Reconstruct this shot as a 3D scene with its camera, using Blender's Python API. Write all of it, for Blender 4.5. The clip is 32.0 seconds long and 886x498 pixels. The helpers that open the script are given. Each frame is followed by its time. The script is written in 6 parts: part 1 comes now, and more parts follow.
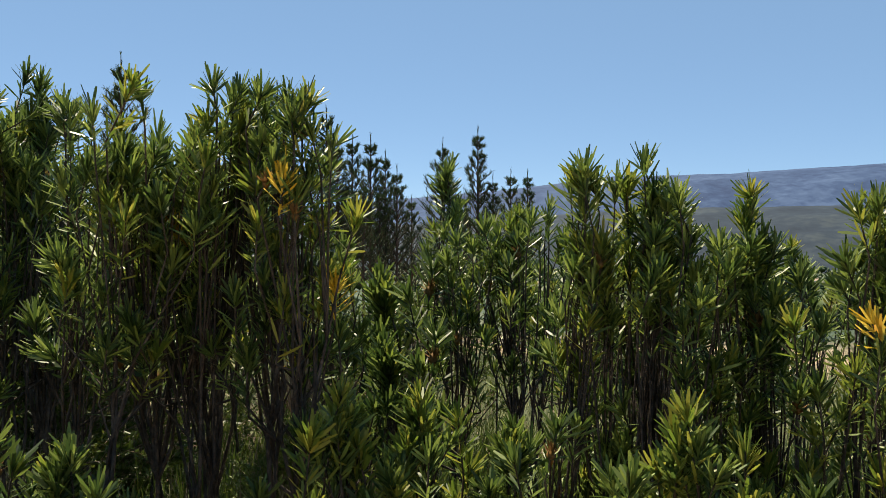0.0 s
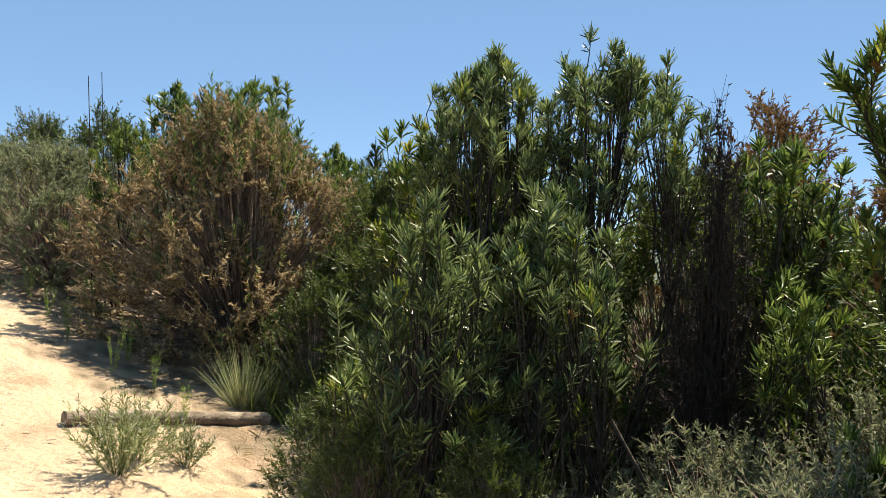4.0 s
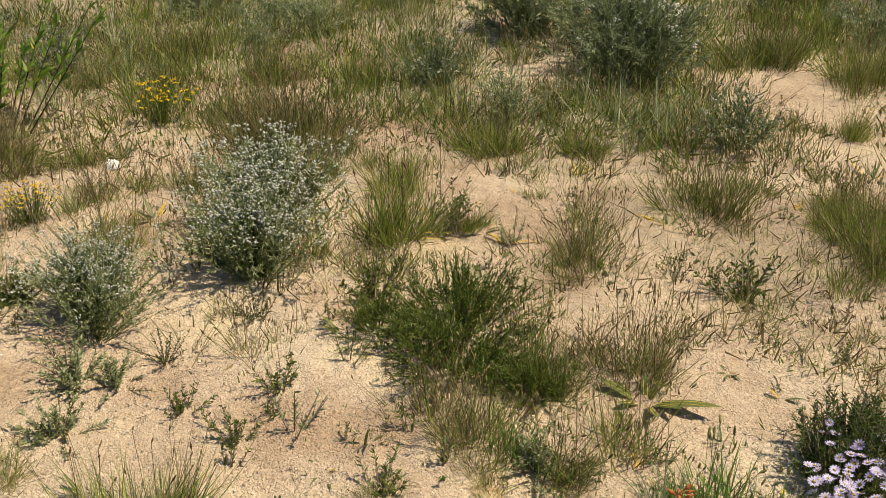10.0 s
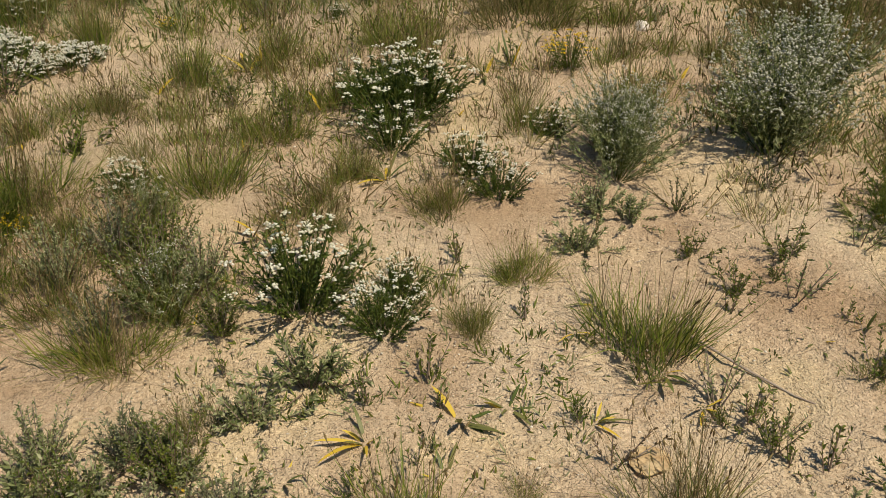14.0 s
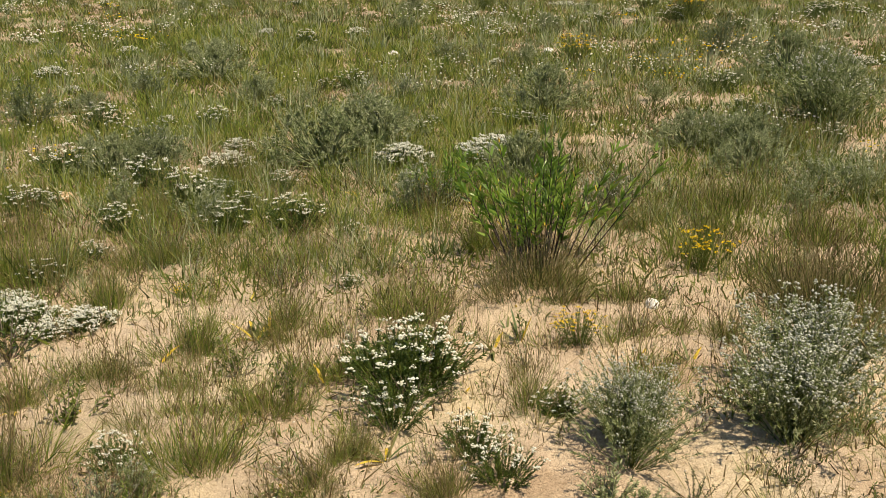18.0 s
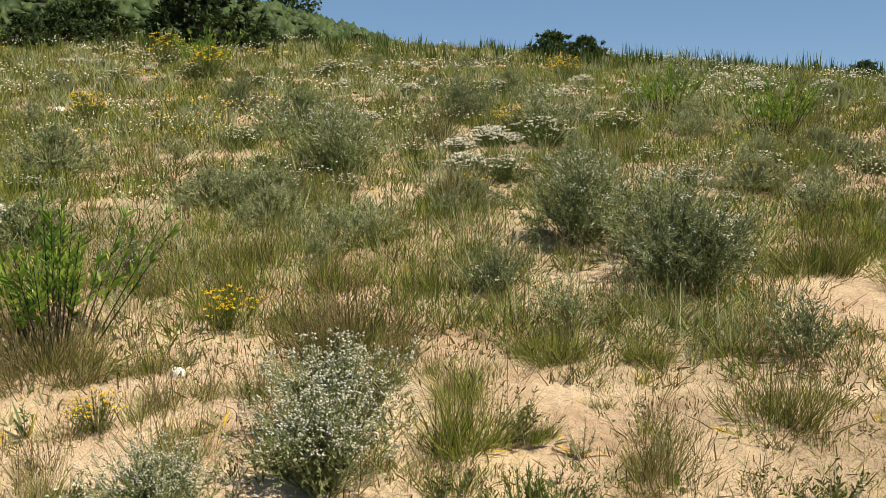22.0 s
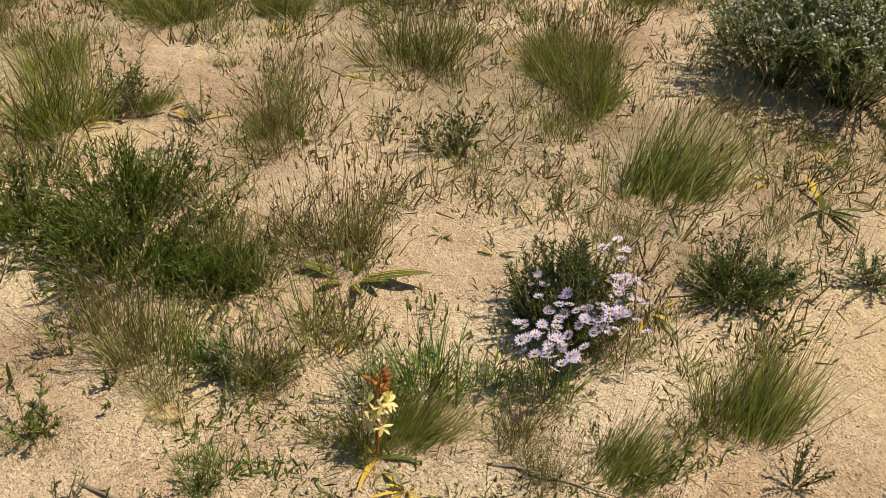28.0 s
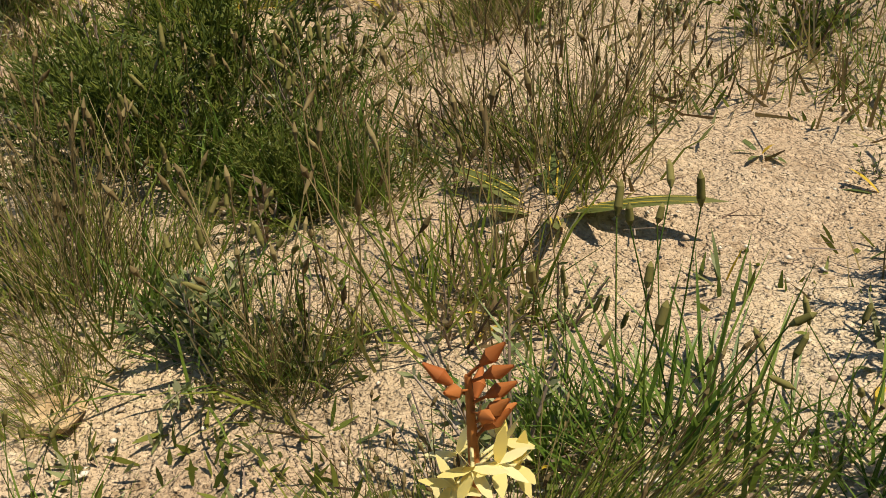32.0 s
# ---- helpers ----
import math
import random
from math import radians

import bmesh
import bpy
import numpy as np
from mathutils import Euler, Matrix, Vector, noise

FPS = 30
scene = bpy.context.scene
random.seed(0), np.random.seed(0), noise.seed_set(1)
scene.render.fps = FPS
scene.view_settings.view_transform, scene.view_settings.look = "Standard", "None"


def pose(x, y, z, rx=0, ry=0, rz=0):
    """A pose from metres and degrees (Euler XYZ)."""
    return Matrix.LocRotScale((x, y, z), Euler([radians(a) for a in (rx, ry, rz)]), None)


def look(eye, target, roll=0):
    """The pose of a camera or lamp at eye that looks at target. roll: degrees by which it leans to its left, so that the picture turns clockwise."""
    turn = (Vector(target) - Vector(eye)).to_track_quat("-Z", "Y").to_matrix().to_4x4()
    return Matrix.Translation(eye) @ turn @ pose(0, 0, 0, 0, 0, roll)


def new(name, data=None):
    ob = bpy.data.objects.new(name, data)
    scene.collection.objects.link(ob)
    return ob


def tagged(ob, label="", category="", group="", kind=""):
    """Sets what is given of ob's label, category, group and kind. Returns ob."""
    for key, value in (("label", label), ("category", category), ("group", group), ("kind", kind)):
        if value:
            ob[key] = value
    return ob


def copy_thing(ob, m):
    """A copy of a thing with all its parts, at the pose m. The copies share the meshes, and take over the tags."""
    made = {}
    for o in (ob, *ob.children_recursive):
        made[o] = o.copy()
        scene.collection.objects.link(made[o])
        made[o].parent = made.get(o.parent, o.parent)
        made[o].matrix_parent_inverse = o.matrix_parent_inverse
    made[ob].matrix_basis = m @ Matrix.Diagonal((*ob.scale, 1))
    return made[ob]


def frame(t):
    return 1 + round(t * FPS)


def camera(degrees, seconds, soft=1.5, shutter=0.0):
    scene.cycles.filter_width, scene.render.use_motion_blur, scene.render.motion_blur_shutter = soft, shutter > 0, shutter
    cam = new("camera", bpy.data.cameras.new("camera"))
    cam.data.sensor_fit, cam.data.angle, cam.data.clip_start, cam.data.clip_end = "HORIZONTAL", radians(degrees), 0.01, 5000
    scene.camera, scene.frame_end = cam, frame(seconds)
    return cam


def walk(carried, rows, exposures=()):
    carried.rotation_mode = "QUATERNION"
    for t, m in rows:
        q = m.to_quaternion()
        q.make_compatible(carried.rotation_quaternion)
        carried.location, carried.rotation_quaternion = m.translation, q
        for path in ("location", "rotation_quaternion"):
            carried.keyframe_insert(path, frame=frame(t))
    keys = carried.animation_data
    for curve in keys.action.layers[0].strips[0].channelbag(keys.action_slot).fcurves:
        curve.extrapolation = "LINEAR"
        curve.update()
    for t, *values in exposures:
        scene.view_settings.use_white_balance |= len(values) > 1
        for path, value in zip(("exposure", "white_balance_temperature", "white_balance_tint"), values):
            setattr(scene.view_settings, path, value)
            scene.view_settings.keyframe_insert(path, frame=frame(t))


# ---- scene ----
# A sandy path through flowering heath, seen by a walker who turns on the spot and then stoops to the flowers.
SOFT = 0.5
EXPOSURES = [(0.0, 1.27, 7150, 10), (1.5, 1.56, 7150, 10), (3.0, 1.7, 7150, 10), (4.5, 1.1, 6500, 10), (6.0, 0.75, 6050, 10), (8.0, 0.62, 6050, 10), (9.5, 0.58, 6550, 10), (11.5, 0.05, 6900, 10), (13.0, 0.04, 6900, 10), (15.5, 0.2, 6900, 10), (17.0, 0.42, 6900, 10), (22.0, 0.74, 6900, 10), (24.0, 0.66, 7100, 10), (26.0, 0.3, 7050, 10), (29.0, 0.34, 7000, 10), (32.0, 0.32, 6950, 10)]
cam = camera(52.44, 32.0, soft=SOFT)
# seconds, eye x, y, z, pitch, roll, yaw
PATH = [
    (0, 0.219, -0.222, 1.711, -0.71, -0.09, -86.03),
    (0.5, 0.215, -0.196, 1.707, -1.03, -0.57, -79.08),
    (1, 0.208, -0.158, 1.702, -1.31, -1.01, -72.04),
    (1.5, 0.192, -0.103, 1.703, -0.83, -1.47, -64.99),
    (2, 0.171, 0.024, 1.702, 0.36, -2.07, -56.91),
    (2.5, 0.153, 0.129, 1.697, 0.93, -2.47, -44.38),
    (3, 0.195, 0.160, 1.707, 0.17, -2.66, -33.97),
    (3.5, 0.197, 0.177, 1.700, -0.40, -2.88, -28.91),
    (5.5, 0.120, 0.177, 1.673, -1.37, -0.34, -6.51),
    (6, 0.120, 0.193, 1.661, -0.46, 0.94, 0.00),
    (6.5, 0.178, 0.164, 1.662, -0.25, 2.06, 8.82),
    (7, 0.209, 0.175, 1.661, -0.33, 2.24, 14.34),
    (7.5, 0.240, 0.196, 1.662, 0.52, 2.21, 19.75),
    (8, 0.259, 0.227, 1.674, 0.38, 1.41, 30.70),
    (8.5, 0.263, 0.204, 1.673, -2.10, 0.64, 42.95),
    (9, 0.230, 0.170, 1.651, -6.72, 0.27, 50.59),
    (9.5, 0.116, 0.139, 1.614, -13.20, -0.52, 54.75),
    (10, 0.037, 0.144, 1.581, -20.95, -0.26, 56.38),
    (10.5, 0.004, 0.139, 1.552, -28.81, 0.25, 56.32),
    (11, 0.001, 0.132, 1.533, -32.95, -0.33, 58.62),
    (11.5, 0.037, 0.109, 1.518, -34.05, -0.04, 65.94),
    (12, 0.098, 0.073, 1.527, -33.93, 1.33, 75.90),
    (12.5, 0.157, -0.033, 1.556, -32.32, 1.70, 82.94),
    (13, 0.157, -0.111, 1.556, -31.02, 0.76, 85.53),
    (13.5, 0.166, -0.147, 1.557, -29.42, 0.64, 85.36),
    (15.5, 0.043, -0.127, 1.507, -22.09, -1.11, 91.62),
    (16, 0.038, -0.127, 1.553, -19.82, -1.09, 94.34),
    (16.5, 0.039, -0.125, 1.574, -16.20, -0.95, 93.74),
    (17, 0.049, -0.110, 1.585, -13.92, -0.59, 93.16),
    (17.5, 0.044, -0.096, 1.600, -12.71, -0.27, 91.48),
    (18, 0.040, -0.089, 1.599, -11.84, -0.64, 87.46),
    (18.5, 0.023, -0.061, 1.601, -10.83, -0.38, 81.41),
    (19, -0.000, -0.022, 1.605, -10.55, 0.63, 75.08),
    (19.5, -0.009, -0.005, 1.607, -10.55, 0.87, 70.25),
    (20, -0.001, 0.002, 1.614, -9.90, 1.06, 68.54),
    (20.5, -0.006, 0.004, 1.613, -9.12, 0.85, 68.16),
    (21, -0.008, 0.017, 1.618, -8.03, -0.04, 66.13),
    (21.5, -0.018, 0.036, 1.614, -7.68, -0.18, 62.58),
    (22, -0.031, 0.070, 1.611, -8.26, 0.30, 58.79),
    (22.5, -0.030, 0.100, 1.607, -9.43, 0.42, 54.89),
    (23, -0.026, 0.140, 1.597, -10.93, 0.28, 50.49),
    (23.5, -0.020, 0.179, 1.582, -12.41, 0.37, 46.19),
    (24, -0.002, 0.209, 1.564, -14.43, 0.37, 42.96),
    (24.5, 0.024, 0.252, 1.535, -16.74, -0.03, 41.34),
    (25, 0.040, 0.281, 1.502, -19.73, -0.74, 40.89),
    (25.5, 0.036, 0.313, 1.474, -24.26, -1.31, 39.81),
    (26, 0.023, 0.338, 1.447, -27.85, -1.32, 39.11),
    (26.5, 0.010, 0.353, 1.424, -29.39, -1.15, 39.16),
    (28.5, -0.085, 0.567, 1.439, -28.36, 0.27, 40.79),
    (29, -0.164, 0.643, 1.475, -29.16, -0.01, 38.98),
    (29.5, -0.182, 0.788, 1.428, -28.65, 0.17, 42.00),
    (30, -0.215, 0.934, 1.398, -30.31, -0.01, 45.18),
    (30.5, -0.287, 0.985, 1.320, -34.83, 0.88, 45.88),
    (31, -0.385, 1.080, 1.234, -36.72, 2.52, 50.67),
    (31.5, -0.550, 1.176, 0.876, -30.44, 3.66, 57.49),
    (32, -0.611, 1.261, 0.678, -22.61, 4.75, 62.24),
]
walk(cam, [(t, pose(x, y, z, 90 + p, r, w)) for t, x, y, z, p, r, w in PATH], EXPOSURES)

# ---- light ----
SUN_TO = Vector((0.80 * math.cos(radians(61)), 0.60 * math.cos(radians(61)), math.sin(radians(61)))).normalized()
world = bpy.data.worlds.new("sky")
scene.world = world
world.use_nodes = True
sky = world.node_tree.nodes.new("ShaderNodeTexSky")
EVEN_SKY = (2.9, 5.3, 8.8, 1.0)
sky.sky_type = "NISHITA"
sky.sun_disc = False
sky.sun_elevation = math.asin(SUN_TO.z)
sky.sun_rotation = math.atan2(SUN_TO.x, SUN_TO.y)
sky.air_density, sky.dust_density, sky.ozone_density, sky.altitude = 0.75, 0.0, 3.0, 3500
backing = world.node_tree.nodes["Background"]
backing.inputs[1].default_value = 0.050
deep = world.node_tree.nodes.new("ShaderNodeHueSaturation")
deep.inputs["Hue"].default_value, deep.inputs["Saturation"].default_value = 0.496, 1.02
world.node_tree.links.new(sky.outputs[0], deep.inputs["Color"])
even = world.node_tree.nodes.new("ShaderNodeMix")
even.data_type = "RGBA"
even.inputs[0].default_value, even.inputs[7].default_value = 0.45, EVEN_SKY
world.node_tree.links.new(deep.outputs[0], even.inputs[6])
world.node_tree.links.new(even.outputs[2], backing.inputs[0])
sun = new("sun", bpy.data.lights.new("sun", "SUN"))
sun.data.energy, sun.data.angle, sun.data.color = 4.8, radians(0.53), (1.0, 0.91, 0.75)
sun.matrix_basis = look(SUN_TO * 50, (0, 0, 0))


# ---- materials ----
def links_of(name):
    m = bpy.data.materials.new(name)
    m.use_nodes = True
    return m, m.node_tree.nodes, m.node_tree.links


def ramp(nodes, stops):
    r = nodes.new("ShaderNodeValToRGB")
    while len(r.color_ramp.elements) < len(stops):
        r.color_ramp.elements.new(0.5)
    for e, (p, c) in zip(r.color_ramp.elements, stops):
        e.position, e.color = p, (*c, 1)
    return r


def leafy(name, colours, rough=0.5, through_light=0.35, spec=0.4, patch=6.0):
    """Leaf, petal or stem: a colour for each piece, with a slow mottling over it, part of the light let through."""
    m, n, l = links_of(name)
    p = n["Principled BSDF"]
    geo, tex, mix = n.new("ShaderNodeNewGeometry"), n.new("ShaderNodeTexNoise"), n.new("ShaderNodeMath")
    obj = n.new("ShaderNodeObjectInfo")
    co = n.new("ShaderNodeTexCoord")
    tex.inputs["Scale"].default_value = patch
    l.new(co.outputs["Object"], tex.inputs["Vector"])
    mix.operation = "MULTIPLY_ADD"
    l.new(tex.outputs[0], mix.inputs[0])
    mix.inputs[1].default_value = 1.15
    half = n.new("ShaderNodeMath")
    half.operation = "MULTIPLY_ADD"
    l.new(geo.outputs["Random Per Island"], half.inputs[0])
    half.inputs[1].default_value = 0.95
    tint = n.new("ShaderNodeMath")
    tint.operation = "MULTIPLY_ADD"
    l.new(obj.outputs["Random"], tint.inputs[0])
    tint.inputs[1].default_value, tint.inputs[2].default_value = 0.24, -0.56
    l.new(tint.outputs[0], half.inputs[2])
    l.new(half.outputs[0], mix.inputs[2])
    r = ramp(n, [(i / (len(colours) - 1), c) for i, c in enumerate(colours)])
    l.new(mix.outputs[0], r.inputs[0])
    l.new(r.outputs[0], p.inputs["Base Color"])
    p.inputs["Roughness"].default_value = rough
    p.inputs["Specular IOR Level"].default_value = spec
    if through_light > 0:
        tr, ms = n.new("ShaderNodeBsdfTranslucent"), n.new("ShaderNodeMixShader")
        l.new(r.outputs[0], tr.inputs[0])
        ms.inputs[0].default_value = through_light
        l.new(p.outputs[0], ms.inputs[1])
        l.new(tr.outputs[0], ms.inputs[2])
        l.new(ms.outputs[0], n["Material Output"].inputs[0])
    return m


def earthy(name, colours, scale, rough=0.9, bump=0.3, grain=0.0, grain_scale=200.0):
    """Sand, stone or bark: two scales of noise for the colour and a fine relief."""
    m, n, l = links_of(name)
    p = n["Principled BSDF"]
    co = n.new("ShaderNodeTexCoord")
    big, fine, add = n.new("ShaderNodeTexNoise"), n.new("ShaderNodeTexNoise"), n.new("ShaderNodeMath")
    for tex, sc in ((big, scale), (fine, grain_scale)):
        tex.inputs["Scale"].default_value, tex.inputs["Detail"].default_value = sc, 6
        l.new(co.outputs["Object"], tex.inputs["Vector"])
    add.operation = "MULTIPLY_ADD"
    l.new(fine.outputs[0], add.inputs[0])
    add.inputs[1].default_value = grain
    sub = n.new("ShaderNodeMath")
    sub.operation = "SUBTRACT"
    l.new(big.outputs[0], sub.inputs[0])
    sub.inputs[1].default_value = grain / 2
    l.new(sub.outputs[0], add.inputs[2])
    r = ramp(n, [(0.25 + 0.5 * i / (len(colours) - 1), c) for i, c in enumerate(colours)])
    l.new(add.outputs[0], r.inputs[0])
    l.new(r.outputs[0], p.inputs["Base Color"])
    p.inputs["Roughness"].default_value = rough
    p.inputs["Specular IOR Level"].default_value = 0.2
    b = n.new("ShaderNodeBump")
    b.inputs["Strength"].default_value, b.inputs["Distance"].default_value = bump, 0.02
    l.new(fine.outputs[0], b.inputs["Height"])
    l.new(b.outputs[0], p.inputs["Normal"])
    return m


SAND = earthy("sand", [(0.455, 0.342, 0.234), (0.555, 0.438, 0.306), (0.635, 0.535, 0.402)], 1.3, bump=0.8, grain=0.5, grain_scale=150)


def lay_litter_and_shade(m):
    """Dark soil and leaf litter over the sand, and shade among the grass, by the sheet's own measure of it."""
    n, l = m.node_tree.nodes, m.node_tree.links
    p = n["Principled BSDF"]
    old = p.inputs["Base Color"].links[0].from_socket
    mix, at, tex = n.new("ShaderNodeMix"), n.new("ShaderNodeAttribute"), n.new("ShaderNodeTexNoise")
    mix.data_type, at.attribute_name = "RGBA", "litter"
    tex.inputs["Scale"].default_value, tex.inputs["Detail"].default_value = 9, 8
    soil = ramp(n, [(0.3, (0.07, 0.055, 0.035)), (0.5, (0.15, 0.12, 0.075)), (0.7, (0.24, 0.19, 0.12))])
    co = n.new("ShaderNodeTexCoord")
    l.new(co.outputs["Object"], tex.inputs["Vector"])
    l.new(tex.outputs[0], soil.inputs[0])
    l.new(at.outputs["Fac"], mix.inputs[0])
    l.new(old, mix.inputs[6])
    l.new(soil.outputs[0], mix.inputs[7])
    # beyond the slope: green scrub and fields
    wide, tone, over = n.new("ShaderNodeTexNoise"), ramp(n, [(0.35, (0.024, 0.042, 0.03)), (0.55, (0.045, 0.068, 0.042)), (0.7, (0.10, 0.11, 0.07))]), n.new("ShaderNodeMix")
    wide.inputs["Scale"].default_value, wide.inputs["Detail"].default_value = 0.02, 6
    over.data_type = "RGBA"
    far = n.new("ShaderNodeAttribute")
    far.attribute_name = "distance"
    l.new(co.outputs["Object"], wide.inputs["Vector"])
    l.new(wide.outputs[0], tone.inputs[0])
    l.new(far.outputs["Fac"], over.inputs[0])
    l.new(mix.outputs[2], over.inputs[6])
    l.new(tone.outputs[0], over.inputs[7])
    l.new(over.outputs[2], p.inputs["Base Color"])


def grit(m):
    """Coarse quartz grains: each grain its own tone and relief, over the sand's slow colouring."""
    n, l = m.node_tree.nodes, m.node_tree.links
    p = n["Principled BSDF"]
    old = p.inputs["Base Color"].links[0].from_socket
    co = n.new("ShaderNodeTexCoord")
    cells, broad = n.new("ShaderNodeTexVoronoi"), n.new("ShaderNodeTexVoronoi")
    for tex, sc in ((cells, 230), (broad, 85)):
        tex.inputs["Scale"].default_value = sc
        l.new(co.outputs["Object"], tex.inputs["Vector"])
    grey, grey2 = n.new("ShaderNodeSeparateColor"), n.new("ShaderNodeSeparateColor")
    l.new(cells.outputs["Color"], grey.inputs[0])
    l.new(broad.outputs["Color"], grey2.inputs[0])
    tone = ramp(n, [(0.0, (0.70, 0.67, 0.62)), (0.10, (0.95, 0.94, 0.92)), (0.88, (1.02, 1.01, 1.0)), (1.0, (1.26, 1.28, 1.27))])
    l.new(grey.outputs[0], tone.inputs[0])
    tone2 = ramp(n, [(0.0, (0.72, 0.68, 0.62)), (0.08, (0.97, 0.96, 0.95)), (0.94, (1.02, 1.01, 1.0)), (1.0, (1.2, 1.2, 1.2))])
    l.new(grey2.outputs[0], tone2.inputs[0])
    patch = n.new("ShaderNodeTexNoise")
    patch.inputs["Scale"].default_value, patch.inputs["Detail"].default_value = 2.6, 7
    l.new(co.outputs["Object"], patch.inputs["Vector"])
    tone3 = ramp(n, [(0.34, (0.86, 0.80, 0.76)), (0.47, (1.0, 0.97, 0.97)), (0.56, (1.04, 1.02, 1.0)), (0.68, (1.06, 1.03, 0.92))])
    l.new(patch.outputs[0], tone3.inputs[0])
    for t in (tone, tone2, tone3):
        mix = n.new("ShaderNodeMix")
        mix.data_type, mix.blend_type = "RGBA", "MULTIPLY"
        mix.inputs[0].default_value = 1.0
        l.new(old, mix.inputs[6])
        l.new(t.outputs[0], mix.inputs[7])
        old = mix.outputs[2]
    l.new(old, p.inputs["Base Color"])
    b = n.new("ShaderNodeBump")
    b.inputs["Strength"].default_value, b.inputs["Distance"].default_value = 0.7, 0.004
    b.invert = True
    l.new(cells.outputs["Distance"], b.inputs["Height"])
    first = p.inputs["Normal"].links[0].from_socket
    crust, rise = n.new("ShaderNodeTexNoise"), n.new("ShaderNodeBump")
    crust.inputs["Scale"].default_value, crust.inputs["Detail"].default_value = 17, 5
    rise.inputs["Strength"].default_value, rise.inputs["Distance"].default_value = 0.6, 0.05
    l.new(co.outputs["Object"], crust.inputs["Vector"])
    l.new(crust.outputs[0], rise.inputs["Height"])
    l.new(first, rise.inputs["Normal"])
    l.new(rise.outputs[0], b.inputs["Normal"])
    l.new(b.outputs[0], p.inputs["Normal"])


grit(SAND)
lay_litter_and_shade(SAND)
CHIP = leafy("gravel_chip", [(0.22, 0.16, 0.11), (0.56, 0.45, 0.33), (0.72, 0.66, 0.56), (0.40, 0.33, 0.26)], 0.9, 0, 0.15, 3)
ROCK = earthy("ochre_rock", [(0.36, 0.235, 0.12), (0.50, 0.36, 0.20), (0.60, 0.46, 0.28)], 14, bump=0.8, grain=0.6, grain_scale=60)
STONE = earthy("white_stone", [(0.6, 0.55, 0.48), (0.8, 0.76, 0.7)], 20, bump=0.4, grain=0.3)
TIMBER = earthy("weathered_timber", [(0.10, 0.075, 0.055), (0.22, 0.175, 0.13), (0.36, 0.30, 0.23)], 9, bump=0.7, grain=0.5, grain_scale=50)
BARK = earthy("grey_bark", [(0.022, 0.017, 0.014), (0.05, 0.039, 0.031), (0.11, 0.09, 0.075)], 14, bump=0.6, grain=0.4, grain_scale=70)
PALEBARK = earthy("pale_bark", [(0.04, 0.033, 0.028), (0.085, 0.072, 0.06), (0.20, 0.175, 0.15)], 9, bump=0.6, grain=0.5, grain_scale=45)
DARKBARK = earthy("dark_bark", [(0.04, 0.03, 0.025), (0.10, 0.075, 0.06)], 14, bump=0.6)
TWIG = leafy("dry_twig", [(0.090, 0.060, 0.041), (0.210, 0.150, 0.112), (0.315, 0.262, 0.217)], 0.8, 0, 0.2)
GRASS = leafy("grass_blade", [(0.026, 0.048, 0.009), (0.115, 0.175, 0.022), (0.24, 0.29, 0.042), (0.34, 0.33, 0.08)], 0.45, 0.4)
RUSH = leafy("rush_stem", [(0.026, 0.036, 0.010), (0.065, 0.08, 0.018), (0.12, 0.125, 0.034), (0.19, 0.15, 0.055)], 0.55, 0.25, 0.3)
OLIVE = leafy("olive_blade", [(0.028, 0.048, 0.010), (0.085, 0.122, 0.018), (0.165, 0.195, 0.03), (0.25, 0.24, 0.06)], 0.5, 0.28, 0.3)
STRAW = leafy("straw", [(0.20, 0.145, 0.058), (0.31, 0.24, 0.105), (0.42, 0.35, 0.19)], 0.7, 0.3, 0.2)
SEED = leafy("seed_head", [(0.085, 0.055, 0.024), (0.185, 0.135, 0.058), (0.28, 0.22, 0.10)], 0.8, 0.15, 0.2)
HERB = leafy("herb_leaf", [(0.049, 0.077, 0.010), (0.098, 0.136, 0.017), (0.175, 0.196, 0.035)], 0.5, 0.28)
GREYLEAF = leafy("grey_leaf", [(0.10, 0.135, 0.045), (0.255, 0.29, 0.12), (0.44, 0.455, 0.27)], 0.65, 0.36, 0.25)
FLUFF = leafy("grey_fluff", [(0.36, 0.36, 0.28), (0.52, 0.52, 0.43), (0.66, 0.65, 0.57)], 0.9, 0.35, 0.1)
WHITE = leafy("cream_petal", [(0.72, 0.69, 0.52), (0.83, 0.81, 0.68), (0.88, 0.87, 0.80)], 0.7, 0.35, 0.2)
YELLOW = leafy("yellow_petal", [(0.72, 0.44, 0.005), (0.86, 0.60, 0.01), (0.90, 0.72, 0.04)], 0.6, 0.35, 0.2)
LILAC = leafy("lilac_petal", [(0.40, 0.30, 0.64), (0.56, 0.47, 0.76), (0.74, 0.68, 0.86)], 0.6, 0.4, 0.2)
DEEPGREEN = leafy("needle_leaf", [(0.030, 0.056, 0.009), (0.060, 0.098, 0.015), (0.112, 0.143, 0.026)], 0.5, 0.3)
LUSH = leafy("lush_blade", [(0.050, 0.100, 0.012), (0.100, 0.175, 0.022), (0.185, 0.265, 0.045)], 0.45, 0.4)
FURRY = leafy("furry_spike", [(0.12, 0.115, 0.035), (0.20, 0.185, 0.06), (0.28, 0.25, 0.09)], 0.9, 0.25, 0.1)
BROADLEAF = leafy("strap_leaf", [(0.056, 0.088, 0.024), (0.112, 0.152, 0.040), (0.192, 0.192, 0.064)], 0.5, 0.35)
